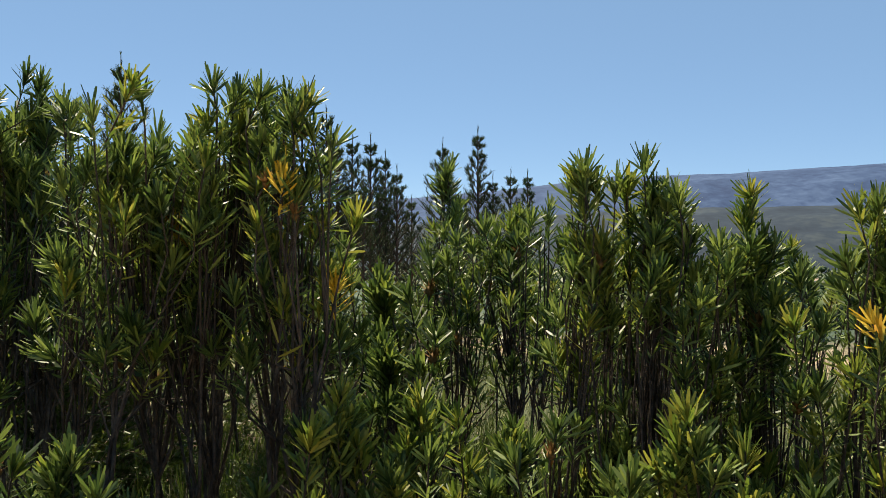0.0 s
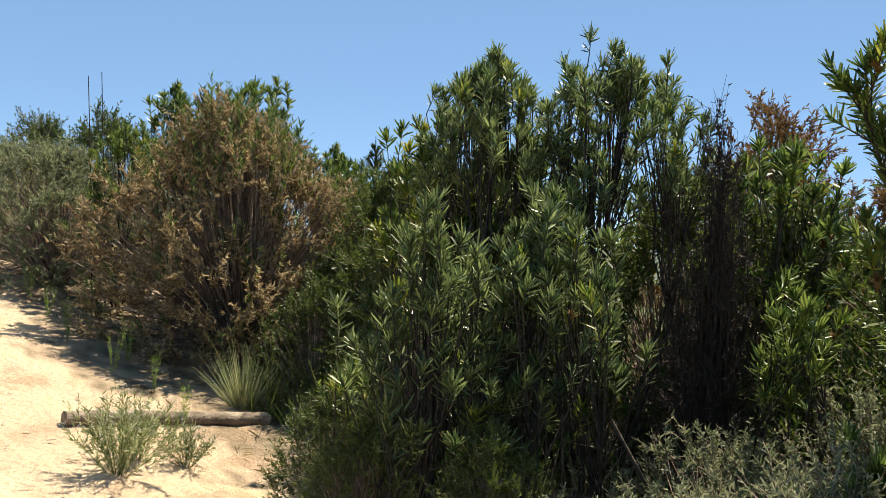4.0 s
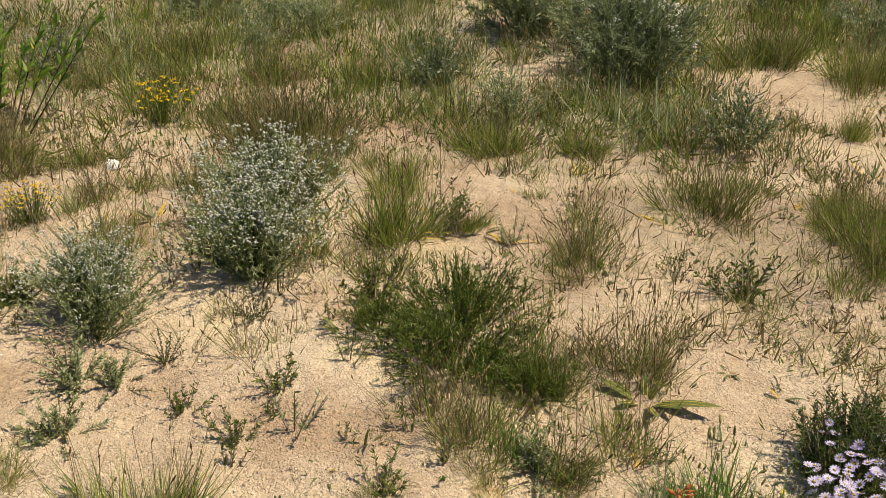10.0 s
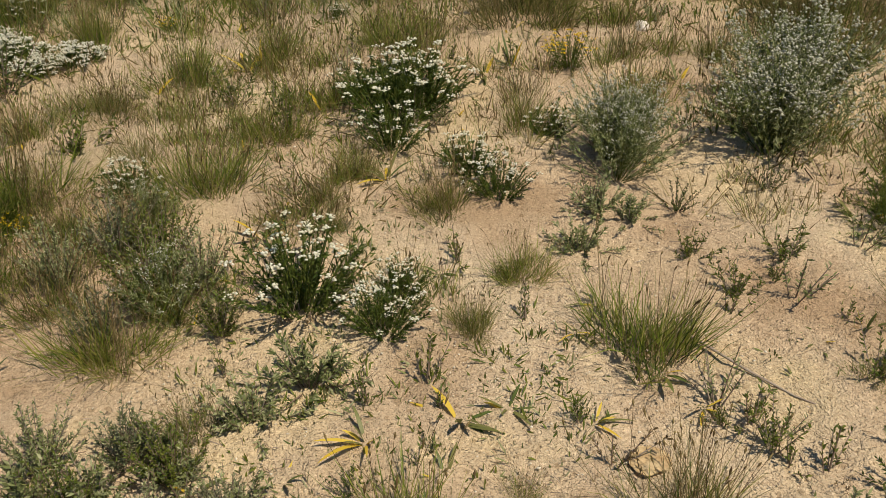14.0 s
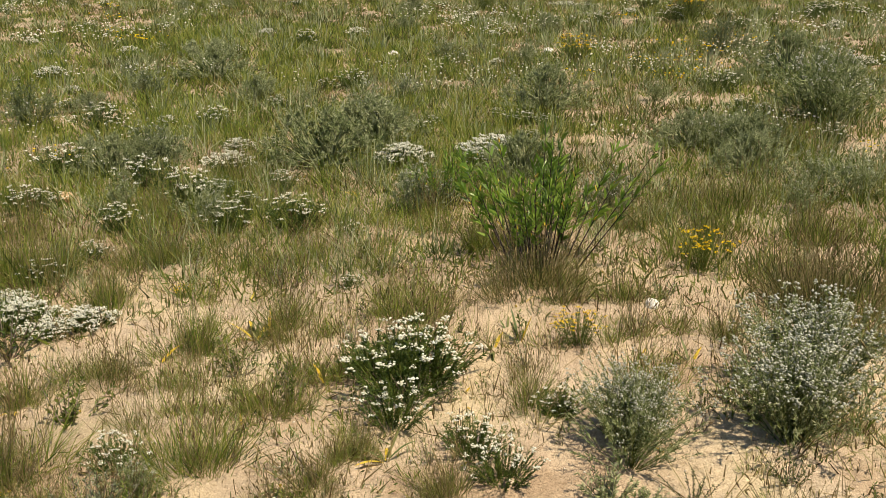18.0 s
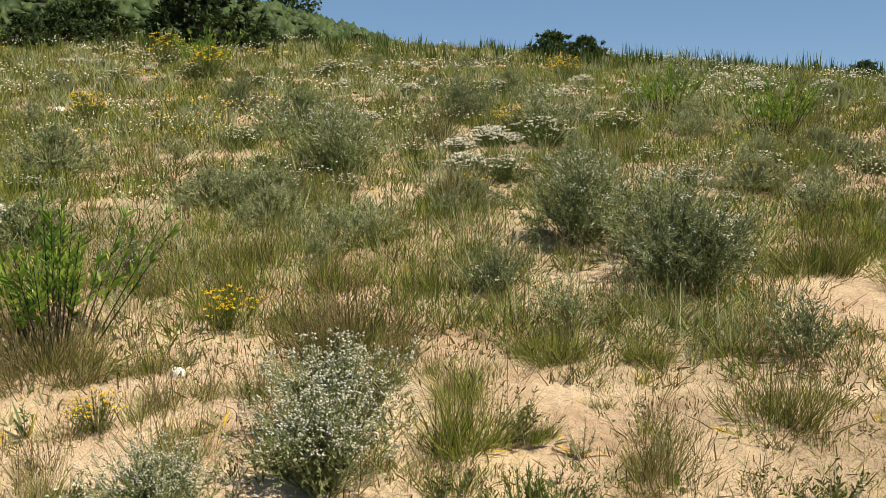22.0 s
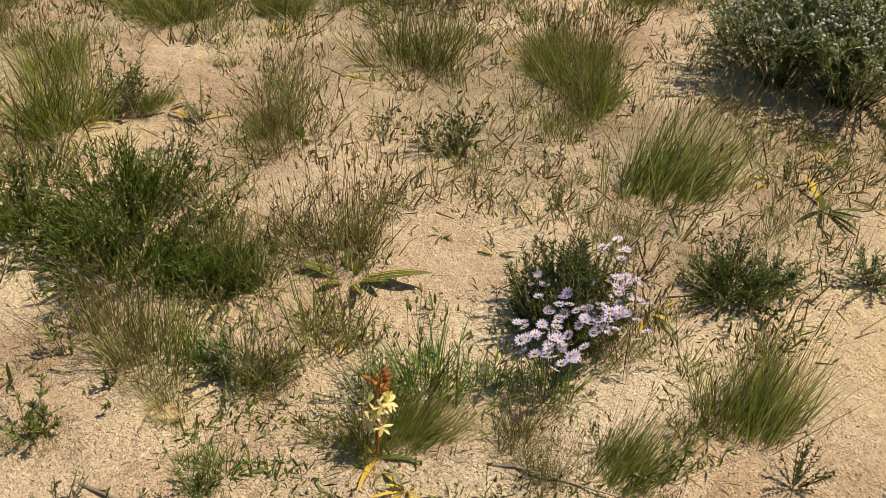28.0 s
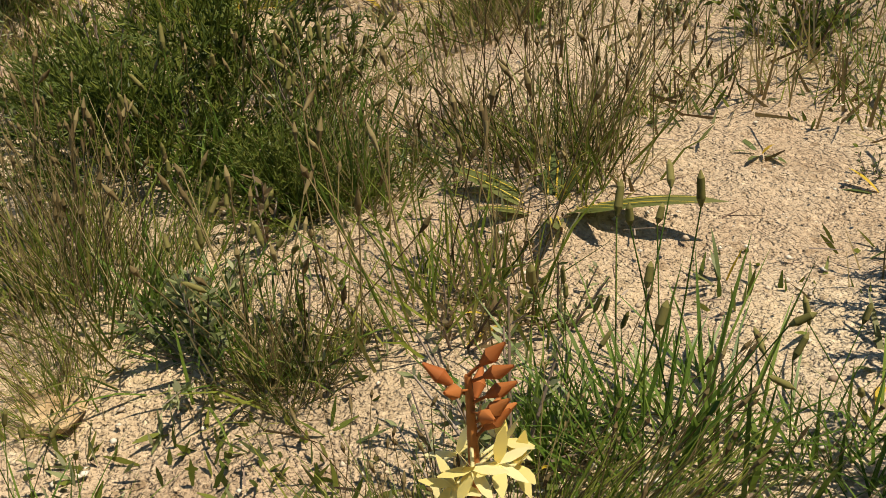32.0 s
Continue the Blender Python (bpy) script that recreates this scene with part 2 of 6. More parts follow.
GOLDLEAF = leafy("yellowed_leaf", [(0.38, 0.20, 0.04), (0.62, 0.42, 0.04), (0.72, 0.55, 0.10)], 0.6, 0.35, 0.2)
REDLEAF = leafy("rusty_flower", [(0.25, 0.06, 0.02), (0.45, 0.14, 0.04), (0.58, 0.24, 0.07)], 0.6, 0.3, 0.2)
PALEYELLOW = leafy("pale_yellow_petal", [(0.70, 0.52, 0.10), (0.82, 0.70, 0.25), (0.86, 0.80, 0.45)], 0.6, 0.4, 0.2)
TALLLEAF = leafy("leathery_leaf", [(0.018, 0.040, 0.011), (0.060, 0.103, 0.022), (0.19, 0.25, 0.055)], 0.46, 0.36, 0.4, 2.5)
SILVERGREEN = leafy("dull_leathery_leaf", [(0.022, 0.043, 0.014), (0.072, 0.110, 0.036), (0.21, 0.26, 0.10)], 0.42, 0.38, 0.45, 2.5)
NEWLEAF = leafy("young_leaf", [(0.055, 0.10, 0.015), (0.125, 0.18, 0.026), (0.24, 0.24, 0.04)], 0.4, 0.45, 0.4)
BROWNLEAF = leafy("withered_leaf", [(0.10, 0.070, 0.034), (0.24, 0.175, 0.09), (0.42, 0.33, 0.19)], 0.8, 0.35, 0.15)
RUSSET = leafy("russet_leaf", [(0.09, 0.045, 0.018), (0.16, 0.085, 0.03), (0.22, 0.14, 0.05)], 0.7, 0.3, 0.2)
BALLLEAF = leafy("sage_leaf", [(0.08, 0.10, 0.042), (0.175, 0.205, 0.10), (0.32, 0.35, 0.20)], 0.7, 0.36, 0.2)
WILLOW = leafy("willow_leaf", [(0.08, 0.16, 0.018), (0.16, 0.27, 0.03), (0.27, 0.37, 0.06)], 0.4, 0.42, 0.45)
HEATHLEAF = leafy("heath_leaf", [(0.07, 0.088, 0.04), (0.17, 0.195, 0.10), (0.32, 0.335, 0.20)], 0.7, 0.35, 0.2)
PINE = leafy("pine_needle", [(0.016, 0.032, 0.011), (0.032, 0.056, 0.018), (0.048, 0.080, 0.028)], 0.6, 0.2, 0.3)
TREELEAF = leafy("far_tree_leaf", [(0.020, 0.040, 0.012), (0.040, 0.068, 0.018), (0.068, 0.104, 0.028)], 0.6, 0.25, 0.3)


# ---- mesh helpers ----
rng = np.random.default_rng(7)
UP = np.array((0.0, 0.0, 1.0))


def unit(v):
    return v / np.maximum(np.linalg.norm(v, axis=-1, keepdims=True), 1e-9)


def mesh_of(name, pieces, material, smooth=False):
    """One mesh from pairs of vertices and faces (quads or triangles)."""
    me = bpy.data.meshes.new(name)
    verts, loops, starts, at, first = [], [], [], 0, 0
    for v, f in pieces:
        v, f = np.asarray(v, float).reshape(-1, 3), np.asarray(f, int)
        verts.append(v)
        loops.append((f + at).ravel())
        starts.append(first + np.arange(len(f)) * f.shape[1])
        first += f.size
        at += len(v)
    verts, loops, starts = np.concatenate(verts), np.concatenate(loops), np.concatenate(starts)
    me.vertices.add(len(verts))
    me.vertices.foreach_set("co", verts.ravel())
    me.loops.add(len(loops))
    me.loops.foreach_set("vertex_index", loops.astype(np.int32))
    me.polygons.add(len(starts))
    me.polygons.foreach_set("loop_start", starts.astype(np.int32))
    if smooth:
        me.polygons.foreach_set("use_smooth", np.ones(len(starts), dtype=bool))
    me.update(calc_edges=True)
    me.materials.append(material)
    return me


def part(name, pieces, material, parent=None, label="", smooth=False):
    ob = new(name, mesh_of(name, pieces, material, smooth))
    if parent is not None:
        ob.parent = parent
    if parent is not None and name.endswith(("cluster", "tuft", "cover", "foliage", "work")):
        tagged(ob, kind="stuff")
    return tagged(ob, label)


def strips(base, way, length, width, droop=0.0, segs=3, prof=(1, 0.95, 0.65, 0.06), turn=None):
    """Blades, leaves, petals: n tapered ribbons that start at base, go along way and droop."""
    base, way = np.asarray(base, float), unit(np.asarray(way, float))
    n = len(base)
    length, width, droop = (np.broadcast_to(np.asarray(q, float), (n,)) for q in (length, width, droop))
    s = np.linspace(0, 1, segs + 1)
    mid = base[:, None] + way[:, None] * (length[:, None] * s)[..., None] - UP * ((droop * length)[:, None] * s ** 2)[..., None]
    a = np.cross(way, UP + rng.normal(0, 1e-3, (n, 3)))
    a = unit(a)
    if turn is not None:
        b = np.cross(way, a)
        t = np.broadcast_to(np.asarray(turn, float), (n,))[:, None]
        a = a * np.cos(t) + b * np.sin(t)
    off = a[:, None] * (width[:, None] * np.asarray(prof)[None, :segs + 1] / 2)[..., None]
    v = np.stack([mid - off, mid + off], 2).reshape(-1, 3)
    k = np.arange(segs)
    quad = np.stack([2 * k, 2 * k + 1, 2 * k + 3, 2 * k + 2], 1)
    f = (quad[None] + (np.arange(n) * 2 * (segs + 1))[:, None, None]).reshape(-1, 4)
    return v, f


def tubes(a, b, ra, rb, k=4):
    """n straight tapered stems from a to b."""
    a, b = np.asarray(a, float), np.asarray(b, float)
    n = len(a)
    ra, rb = (np.broadcast_to(np.asarray(q, float), (n,)) for q in (ra, rb))
    d = unit(b - a)
    u = unit(np.cross(d, np.array((0.31, 0.87, 0.2))))
    w = np.cross(d, u)
    t = np.arange(k) * 2 * np.pi / k
    ring = u[:, None] * np.cos(t)[None, :, None] + w[:, None] * np.sin(t)[None, :, None]
    v = np.concatenate([a[:, None] + ring * ra[:, None, None], b[:, None] + ring * rb[:, None, None]], 1).reshape(-1, 3)
    i = np.arange(k)
    quad = np.stack([i, (i + 1) % k, k + (i + 1) % k, k + i], 1)
    f = (quad[None] + (np.arange(n) * 2 * k)[:, None, None]).reshape(-1, 4)
    return v, f


OCTA = np.array([(1, 0, 0), (0, 1, 0), (-1, 0, 0), (0, -1, 0), (0, 0, 1), (0, 0, -1)], float)
OCTF = np.array([(0, 1, 4), (1, 2, 4), (2, 3, 4), (3, 0, 4), (1, 0, 5), (2, 1, 5), (3, 2, 5), (0, 3, 5)])


def beads(at, size, squash=1.0, jitter=0.25):
    """n small uneven grains or flower heads."""
    at = np.asarray(at, float)
    n = len(at)
    size = np.broadcast_to(np.asarray(size, float), (n,))
    t = rng.uniform(0, 6.28, n)
    v = OCTA[None] * (1 + rng.normal(0, jitter, (n, 6, 1)))
    x, y = v[..., 0] * np.cos(t)[:, None] - v[..., 1] * np.sin(t)[:, None], v[..., 0] * np.sin(t)[:, None] + v[..., 1] * np.cos(t)[:, None]
    v = np.stack([x, y, v[..., 2] * squash], -1) * size[:, None, None] + at[:, None]
    f = (OCTF[None] + (np.arange(n) * 6)[:, None, None]).reshape(-1, 3)
    return v.reshape(-1, 3), f


def scattered(n, tilt_low, tilt_high):
    """n directions, turned anyhow round the upright and leaning between two angles from it."""
    t, a = radians(1) * rng.uniform(tilt_low, tilt_high, n), rng.uniform(0, 6.283, n)
    return np.stack([np.sin(t) * np.cos(a), np.sin(t) * np.sin(a), np.cos(t)], 1)


def round_stems(base, way, along, tilt):
    """Directions that leave stems (unit ways) at an angle, spiralling round them."""
    u = unit(np.cross(way, np.array((0.31, 0.87, 0.2))))
    w = np.cross(way, u)
    return way * np.cos(tilt)[:, None] + (u * np.cos(along)[:, None] + w * np.sin(along)[:, None]) * np.sin(tilt)[:, None]


def leaf_stems(a, b, per, tilt=(0.6, 1.1), start=0.15):
    """Places and directions of leaves that spiral along stems from a to b."""
    a, b = np.repeat(a, per, 0), np.repeat(b, per, 0)
    n = len(a)
    s = rng.uniform(start, 1, n)[:, None]
    return a + (b - a) * s, round_stems(a, unit(b - a), rng.uniform(0, 6.283, n), rng.uniform(*tilt, n))


# ---- the lie of the land ----
def height(x, y):
    """The ground: a slope that climbs to the west, falls to a valley in the east, and a path that rises to a crest."""
    x, y = np.asarray(x, float), np.asarray(y, float)
    s, r = -x, np.hypot(x, y)
    q, e = np.clip(s, 0, 24), np.clip(x, 0, 1.5)
    left = 0.1305 * q + 0.0007 * q * q + 0.05 * np.clip(s - 24, 0, 40) - 0.1305 * e - 0.05 * np.clip(x - 1.5, 0, 60)
    left = left - 42 * (1 - np.exp(-np.maximum(x - 40, 0) / 330))
    u, yy = np.clip(y - 9, 0, 60), np.clip(y, -6, 9)
    rise = np.maximum(0.0516 * yy + 0.0053 * yy * np.abs(yy) + 0.147 * u - 0.0067 * u * u, -14)
    fade = np.where(s > 0, np.exp(-np.maximum(s, 0) / 14), np.exp(np.minimum(s, 0) / 30))
    cross = 0.0032 * s * yy * np.exp(-(r / 9) ** 2)
    drop = np.minimum(np.where(x < 20, 0.11 * np.maximum(0, r - 27), 0), 45)
    return left + rise * fade + cross - drop


def path_mid(y):
    return np.interp(y, (-3, 0, 4.6, 5.5, 6.5, 8.2, 10.7, 16.5, 30), (0.3, 0.2, -0.1, -0.18, -0.45, -0.75, -1.35, -2.4, -5.0))


def off_path(x, y):
    """How far a point lies beyond the path's edge."""
    return np.abs(x - path_mid(y)) - np.interp(y, (0, 4.6, 6, 16), (0.55, 0.52, 0.48, 0.48))


def soft_noise(x, y, scale, seed=0.0):
    return np.array([noise.noise((a * scale + seed, b * scale - seed, seed)) for a, b in zip(np.ravel(x), np.ravel(y))]).reshape(np.shape(x))


def ground_sheet():
    """One sheet of sand and earth, fine by the path and coarse towards the horizon."""
    turns = np.concatenate([np.linspace(-125, 130, 520), np.linspace(130, 235, 40)[1:-1]])
    rings = np.concatenate([np.linspace(0.02, 0.4, 5), np.geomspace(0.45, 9, 190), np.geomspace(9.3, 60, 70), np.geomspace(66, 4500, 40)])
    t, r = np.meshgrid(np.radians(turns), rings)
    x, y = -np.sin(t) * r, np.cos(t) * r
    near = np.exp(-(r / 14) ** 2)
    z = height(x, y)
    lumps = soft_noise(x, y, 1.3, 3) * 0.03 + soft_noise(x, y, 5.0, 9) * 0.018 + soft_noise(x, y, 13.0, 5) * 0.010
    fine = soft_noise(x, y, 26.0, 7) * 0.007
    flat = np.clip(off_path(x, y) / 0.35, 0.15, 1)
    z = z + (lumps * flat + fine * np.clip(flat, 0.3, 1)) * near
    z = z - 0.02 * near * np.clip(1 - off_path(x, y) / 0.25, 0, 1)
    v = np.stack([x, y, z], -1).reshape(-1, 3)
    m, n = r.shape
    i, j = np.meshgrid(np.arange(m - 1), np.arange(n), indexing="ij")
    k = (j + 1) % n
    f = np.stack([i * n + j, (i + 1) * n + j, (i + 1) * n + k, i * n + k], -1).reshape(-1, 4)
    ob = part("ground", [(v, f)], SAND, smooth=True)
    # how much leaf litter and dark soil lies on the sand: under the shrubs east of the path and on the far land
    east = np.clip((x - path_mid(y) - np.where(y > 6.8, 0.75, 1.35)) / 0.45 + 0.9 * soft_noise(x, y, 2.2, 4) + 1.1 * soft_noise(x, y, 9.0, 8), 0, 1) * np.clip(0.75 + soft_noise(x, y, 5.0, 12), 0.35, 1)
    # and, thinner, among the grass of the slope, with shade between tufts coloured in
    worn = soft_noise(x, y, 0.9, 6) + 0.5 * soft_noise(x, y, 2.7, 2) + np.clip((r - 3.2) / 5, -0.2, 0.75) - 0.9 * np.exp(-((x + 1.9) ** 2 + (y - 5.3) ** 2) / 1.8) + 0.35 * soft_noise(x, y, 9.0, 11)
    west = np.where((x < path_mid(y)) & (r > 1.5), np.clip((worn - 0.05) * 0.7, 0, 0.38) * np.clip(off_path(x, y) / 0.3, 0, 1), 0)
    east = np.maximum(east, west)
    tint = ob.data.attributes.new("litter", "FLOAT", "POINT")
    tint.data.foreach_set("value", east.ravel())
    tint = ob.data.attributes.new("distance", "FLOAT", "POINT")
    tint.data.foreach_set("value", np.clip((r - 28) / 8, 0, 1).ravel())
    return tagged(ob, "pale sandy ground with coarse grains and a trodden path", "ground", kind="structure")


ground = ground_sheet()


# ---- plants: each function builds one thing with its parts, at the origin ----
def thing(name, label, category, group=""):
    ob = new(name)
    ob.empty_display_size = 0.1
    return tagged(ob, label, category, group)


def set_out(proto_list, spots):
    """Stands copies of the plants on the ground: spots of x, y, size, turn; the first of each is the plant itself."""
    for i, (x, y, size, spin) in enumerate(spots):
        proto = proto_list[i % len(proto_list)]
        m = Matrix.LocRotScale((x, y, float(height(x, y)) - 0.012), Euler((0, 0, spin)), (size, size, size))
        if proto.name in used:
            copy_thing(proto, m)
        else:
            used.add(proto.name)
            later.append((proto, m))


later, used = [], set()


def settle():
    for proto, m in later:
        proto.matrix_basis = m
    later.clear()


def grass_tuft(n=340, tall=0.26, lean=48, heads=14, straw=0.3, wind=(0.0, 0.0), label="green tuft of wiry grass with brown seed heads on sand", foot=0.085, blade=None):
    """Fine blades from a few crowded crowns, dry blades and old leaf bases at the foot, brown heads above."""
    top = thing("grass_tuft", label, "grass tuft", "grass tufts on the slope")
    wind = np.array((*wind, 0.0))
    crown = rng.normal(0, foot * 0.6, (9, 2))
    def roots(m, thin=1.0):
        q = crown[rng.integers(0, 9, m)] + rng.normal(0, foot * 0.35 * thin, (m, 2))
        return np.c_[q, np.zeros(m)]
    n = int(n * 1.2)
    base = roots(n)
    clump = rng.normal(0, 0.16, (40, 3))[rng.integers(0, 40, n)]
    way = unit(scattered(n, 1, lean * 0.6) + np.c_[base[:, :2] * (0.5 * lean / 48 / foot), np.zeros(n)] * 0.6 + clump + rng.normal(0, 0.12, (n, 3)) + wind)
    size = tall * rng.uniform(0.2, 1.0, n) ** 0.8 * rng.uniform(0.7, 1.15, n)
    part("blade_tuft", [strips(base, way, size, rng.uniform(0.0015, 0.0033, n), rng.uniform(-0.1, 0.5, n), 2, (1, 0.85, 0.25), turn=rng.uniform(0, 3, n))], blade or GRASS, top)
    m = int(n * straw * 0.4) + 40
    base = roots(m, 1.4)
    way = unit(scattered(m, 10, 82) + wind)
    part("dry_blade_tuft", [strips(base, way, tall * rng.uniform(0.12, 0.5, m), rng.uniform(0.0016, 0.0034, m), rng.uniform(0.0, 0.4, m), 2, (1, 0.8, 0.2), turn=rng.uniform(0, 3, m))], SEED, top, "brown dead blades at the foot")
    k = int(n * straw * 0.35)
    if k:
        way = unit(scattered(k, 2, lean * 0.9) + wind)
        part("straw_tuft", [strips(roots(k), way, tall * rng.uniform(0.5, 1.1, k), 0.0017, rng.uniform(-0.1, 0.25, k), 2, (1, 0.8, 0.2), turn=rng.uniform(0, 3, k))], STRAW, top, "straw-coloured blades")
    if heads:
        heads = heads * 2
        base = roots(heads)
        way = unit(scattered(heads, 2, lean * 0.75) + wind)
        tip = base + way * (tall * rng.uniform(0.7, 1.25, heads))[:, None]
        end = tip + unit(way + rng.normal(0, 0.2, (heads, 3))) * rng.uniform(0.01, 0.028, (heads, 1))
        mid = (tip + end) / 2
        part("seed_head_cover", [tubes(base, tip, 0.0009, 0.0007, 3), tubes(tip, mid, 0.0012, 0.003, 4), tubes(mid, end, 0.003, 0.0007, 4)], SEED, top)
    return top


def wiry_shrub(stems=70, tall=0.4, leaves=30, fluff=0.6, name="silver_shrub", label="silvery grey wiry shrublet with fluffy seed heads", leaf=None, lean=50, leaf_len=0.02, head=None, head_size=0.007, group="grey shrublets on the slope"):
    top = thing(name, label, "shrub", group)
    way = scattered(stems, 3, lean)
    a = np.c_[way[:, :2] * 0.06, np.zeros(stems)]
    b = a + unit(way + rng.normal(0, 0.12, (stems, 3))) * (tall * rng.uniform(0.55, 1.05, stems))[:, None]
    c0 = a[:, None] + (b - a)[:, None] * rng.uniform(0.35, 0.8, (stems, 3))[..., None]
    c1 = c0 + unit(way[:, None] + rng.normal(0, 0.45, (stems, 3, 3))) * (tall * rng.uniform(0.15, 0.35, (stems, 3)))[..., None]
    c0, c1 = c0.reshape(-1, 3), c1.reshape(-1, 3)
    part("stemwork", [tubes(a, b, 0.0018, 0.0008, 3), tubes(c0, c1, 0.001, 0.0006, 3)], HERB, top)
    p1, d1 = leaf_stems(a, b, leaves, (0.4, 1.0))
    p2, d2 = leaf_stems(c0, c1, leaves // 2, (0.4, 1.0), 0.0)
    p, d = np.r_[p1, p2], np.r_[d1, d2]
    n = len(p)
    part("leaf_cover", [strips(p, d, leaf_len * rng.uniform(0.6, 1.3, n), leaf_len * 0.27, 0, 1, (1, 0.35), turn=rng.uniform(0, 3, n))], leaf or GREYLEAF, top)
    if fluff:
        tips = np.r_[b, c1]
        tips = tips[rng.random(len(tips)) < fluff]
        tips = tips[tips[:, 2] > 0.45 * tall]
        k = 6
        at = np.repeat(tips, k, 0) + rng.normal(0, 0.009, (len(tips) * k, 3))
        part("flower_head_cover", [beads(at, head_size * rng.uniform(0.45, 0.9, len(at)), 0.8)], head or FLUFF, top)
    return top


def everlasting(stems=95, tall=0.19, lean=55, petal=None, head=0.011, name="everlasting_clump", label="dark green clump topped with flat creamy white flower heads", group="white everlastings", flowers=0.36, per=9, leaf=None):
    """A clump whose stems end in small flat heads of flowers."""
    top = thing(name, label, "wildflower", group)
    way = scattered(stems, 4, lean)
    a = np.c_[way[:, :2] * 0.07, np.zeros(stems)]
    b = a + way * (tall * rng.uniform(0.6, 1.05, stems))[:, None]
    part("stemwork", [tubes(a, b, 0.0018, 0.001, 3)], HERB, top)
    p, d = leaf_stems(a, b, 22, (0.4, 1.0))
    n = len(p)
    part("leaf_cover", [strips(p, d, rng.uniform(0.010, 0.022, n), 0.0042, 0.1, 2, (1, 0.9, 0.1), turn=rng.uniform(0, 3, n))], leaf or DEEPGREEN, top)
    tips = b[rng.random(stems) < flowers] + UP * 0.008
    at = np.repeat(tips, per, 0) + rng.normal(0, 1, (len(tips) * per, 3)) * (head * 0.75, head * 0.75, head * 0.22)
    part("flower_head_cover", [beads(at, head * rng.uniform(0.3, 0.55, len(at)), 0.6)], petal or WHITE, top)
    return top


def daisies(at, face, size, petals=11):
    """Open daisies: the rays as strips round a centre; returns the rays and the centres."""
    n = len(at)
    face = unit(face)
    u = unit(np.cross(face, np.array((0.31, 0.87, 0.2))))
    w = np.cross(face, u)
    t = (np.arange(petals) * 6.283 / petals)[None] + rng.uniform(0, 1, (n, 1))
    out = u[:, None] * np.cos(t)[..., None] + w[:, None] * np.sin(t)[..., None]
    base = at[:, None] + out * (size * 0.16)
    out = unit(out + face[:, None] * 0.22).reshape(-1, 3)
    normal = np.repeat(face, petals, 0)
    k = len(out)
    side = unit(np.cross(out, normal))
    s = np.array((0.0, 0.5, 1.0))
    wide = np.array((0.35, 1.0, 0.5)) * size * 0.085
    mid = base.reshape(-1, 3)[:, None] + out[:, None] * (s * size * 0.36)[None, :, None]
    v = np.stack([mid - side[:, None] * wide[None, :, None], mid + side[:, None] * wide[None, :, None]], 2).reshape(-1, 3)
    q = np.array([(0, 1, 3, 2), (2, 3, 5, 4)])
    f = (q[None] + (np.arange(k) * 6)[:, None, None]).reshape(-1, 4)
    return (v, f), beads(at + face * size * 0.06, size * 0.13, 0.6, 0.1)


def aster_bush(stems=260, tall=0.21, wide=0.19, clusters=(), flowers=110, size=0.026, label="dense dark green aster bush with lilac daisies"):
    """A rounded needle-leaved bush; the daisies stand in clusters given as x, y, height, or all over."""
    top = thing("aster_bush", label, "wildflower", "lilac aster bushes")
    d = scattered(stems, 0, 80)
    b = d * np.array((wide, wide, tall)) * rng.uniform(0.55, 1.08, (stems, 1)) + UP * 0.02
    a = b * (0.55, 0.55, 0) + rng.normal(0, 0.01, b.shape) * (1, 1, 0)
    b = b + rng.normal(0, 0.012, b.shape)
    part("stemwork", [tubes(a, b, 0.0018, 0.0008, 3)], TWIG, top)
    p, way = leaf_stems(a, b, 44, (0.5, 1.2), 0.3)
    n = len(p)
    part("leaf_cover", [strips(p, way, rng.uniform(0.009, 0.018, n), 0.0036, 0, 1, (1, 0.3), turn=rng.uniform(0, 3, n))], DEEPGREEN, top)
    if clusters:
        pick = np.array(clusters)[rng.integers(0, len(clusters), flowers)]
        at = pick + rng.normal(0, 1, (flowers, 3)) * (0.026, 0.026, 0.014)
    else:
        pick = b[b[:, 2] > 0.3 * tall]
        at = pick[rng.integers(0, len(pick), flowers)] + rng.normal(0, 0.03, (flowers, 3)) + UP * 0.02
    root = at * (0.7, 0.7, 0) 
    part("stalkwork", [tubes(root, at, 0.001, 0.0008, 3)], HERB, top)
    for q, face in zip(at, scattered(flowers, 0, 50)):
        rays, eye = daisies(q[None], face[None], size * rng.uniform(0.85, 1.1))
        bloom = part("flower", [rays], LILAC, top, "open lilac daisy")
        part("centre", [eye], YELLOW, bloom, "yellow flower centre")
    return top


def strap_rosette(n=8, size=0.13, gold=0.3, wide=0.018, lean=(35, 82), label="rosette of ribbed strap leaves turning yellow"):
    top = thing("leaf_rosette", label, "plant", "leaf rosettes")
    def blades(m):
        way = scattered(m, *lean)
        return strips(np.zeros((m, 3)) + way * 0.008, way, size * rng.uniform(0.5, 1.1, m), wide * rng.uniform(0.6, 1.1, m), rng.uniform(0.05, 0.4, m), 5, (0.3, 0.8, 1, 0.9, 0.6, 0.05))
    g = max(1, int(n * gold))
    part("leaf_cover", [blades(n - g)], BROADLEAF, top)
    part("old_foliage", [blades(g)], GOLDLEAF, top, "yellowed old leaves")
    return top


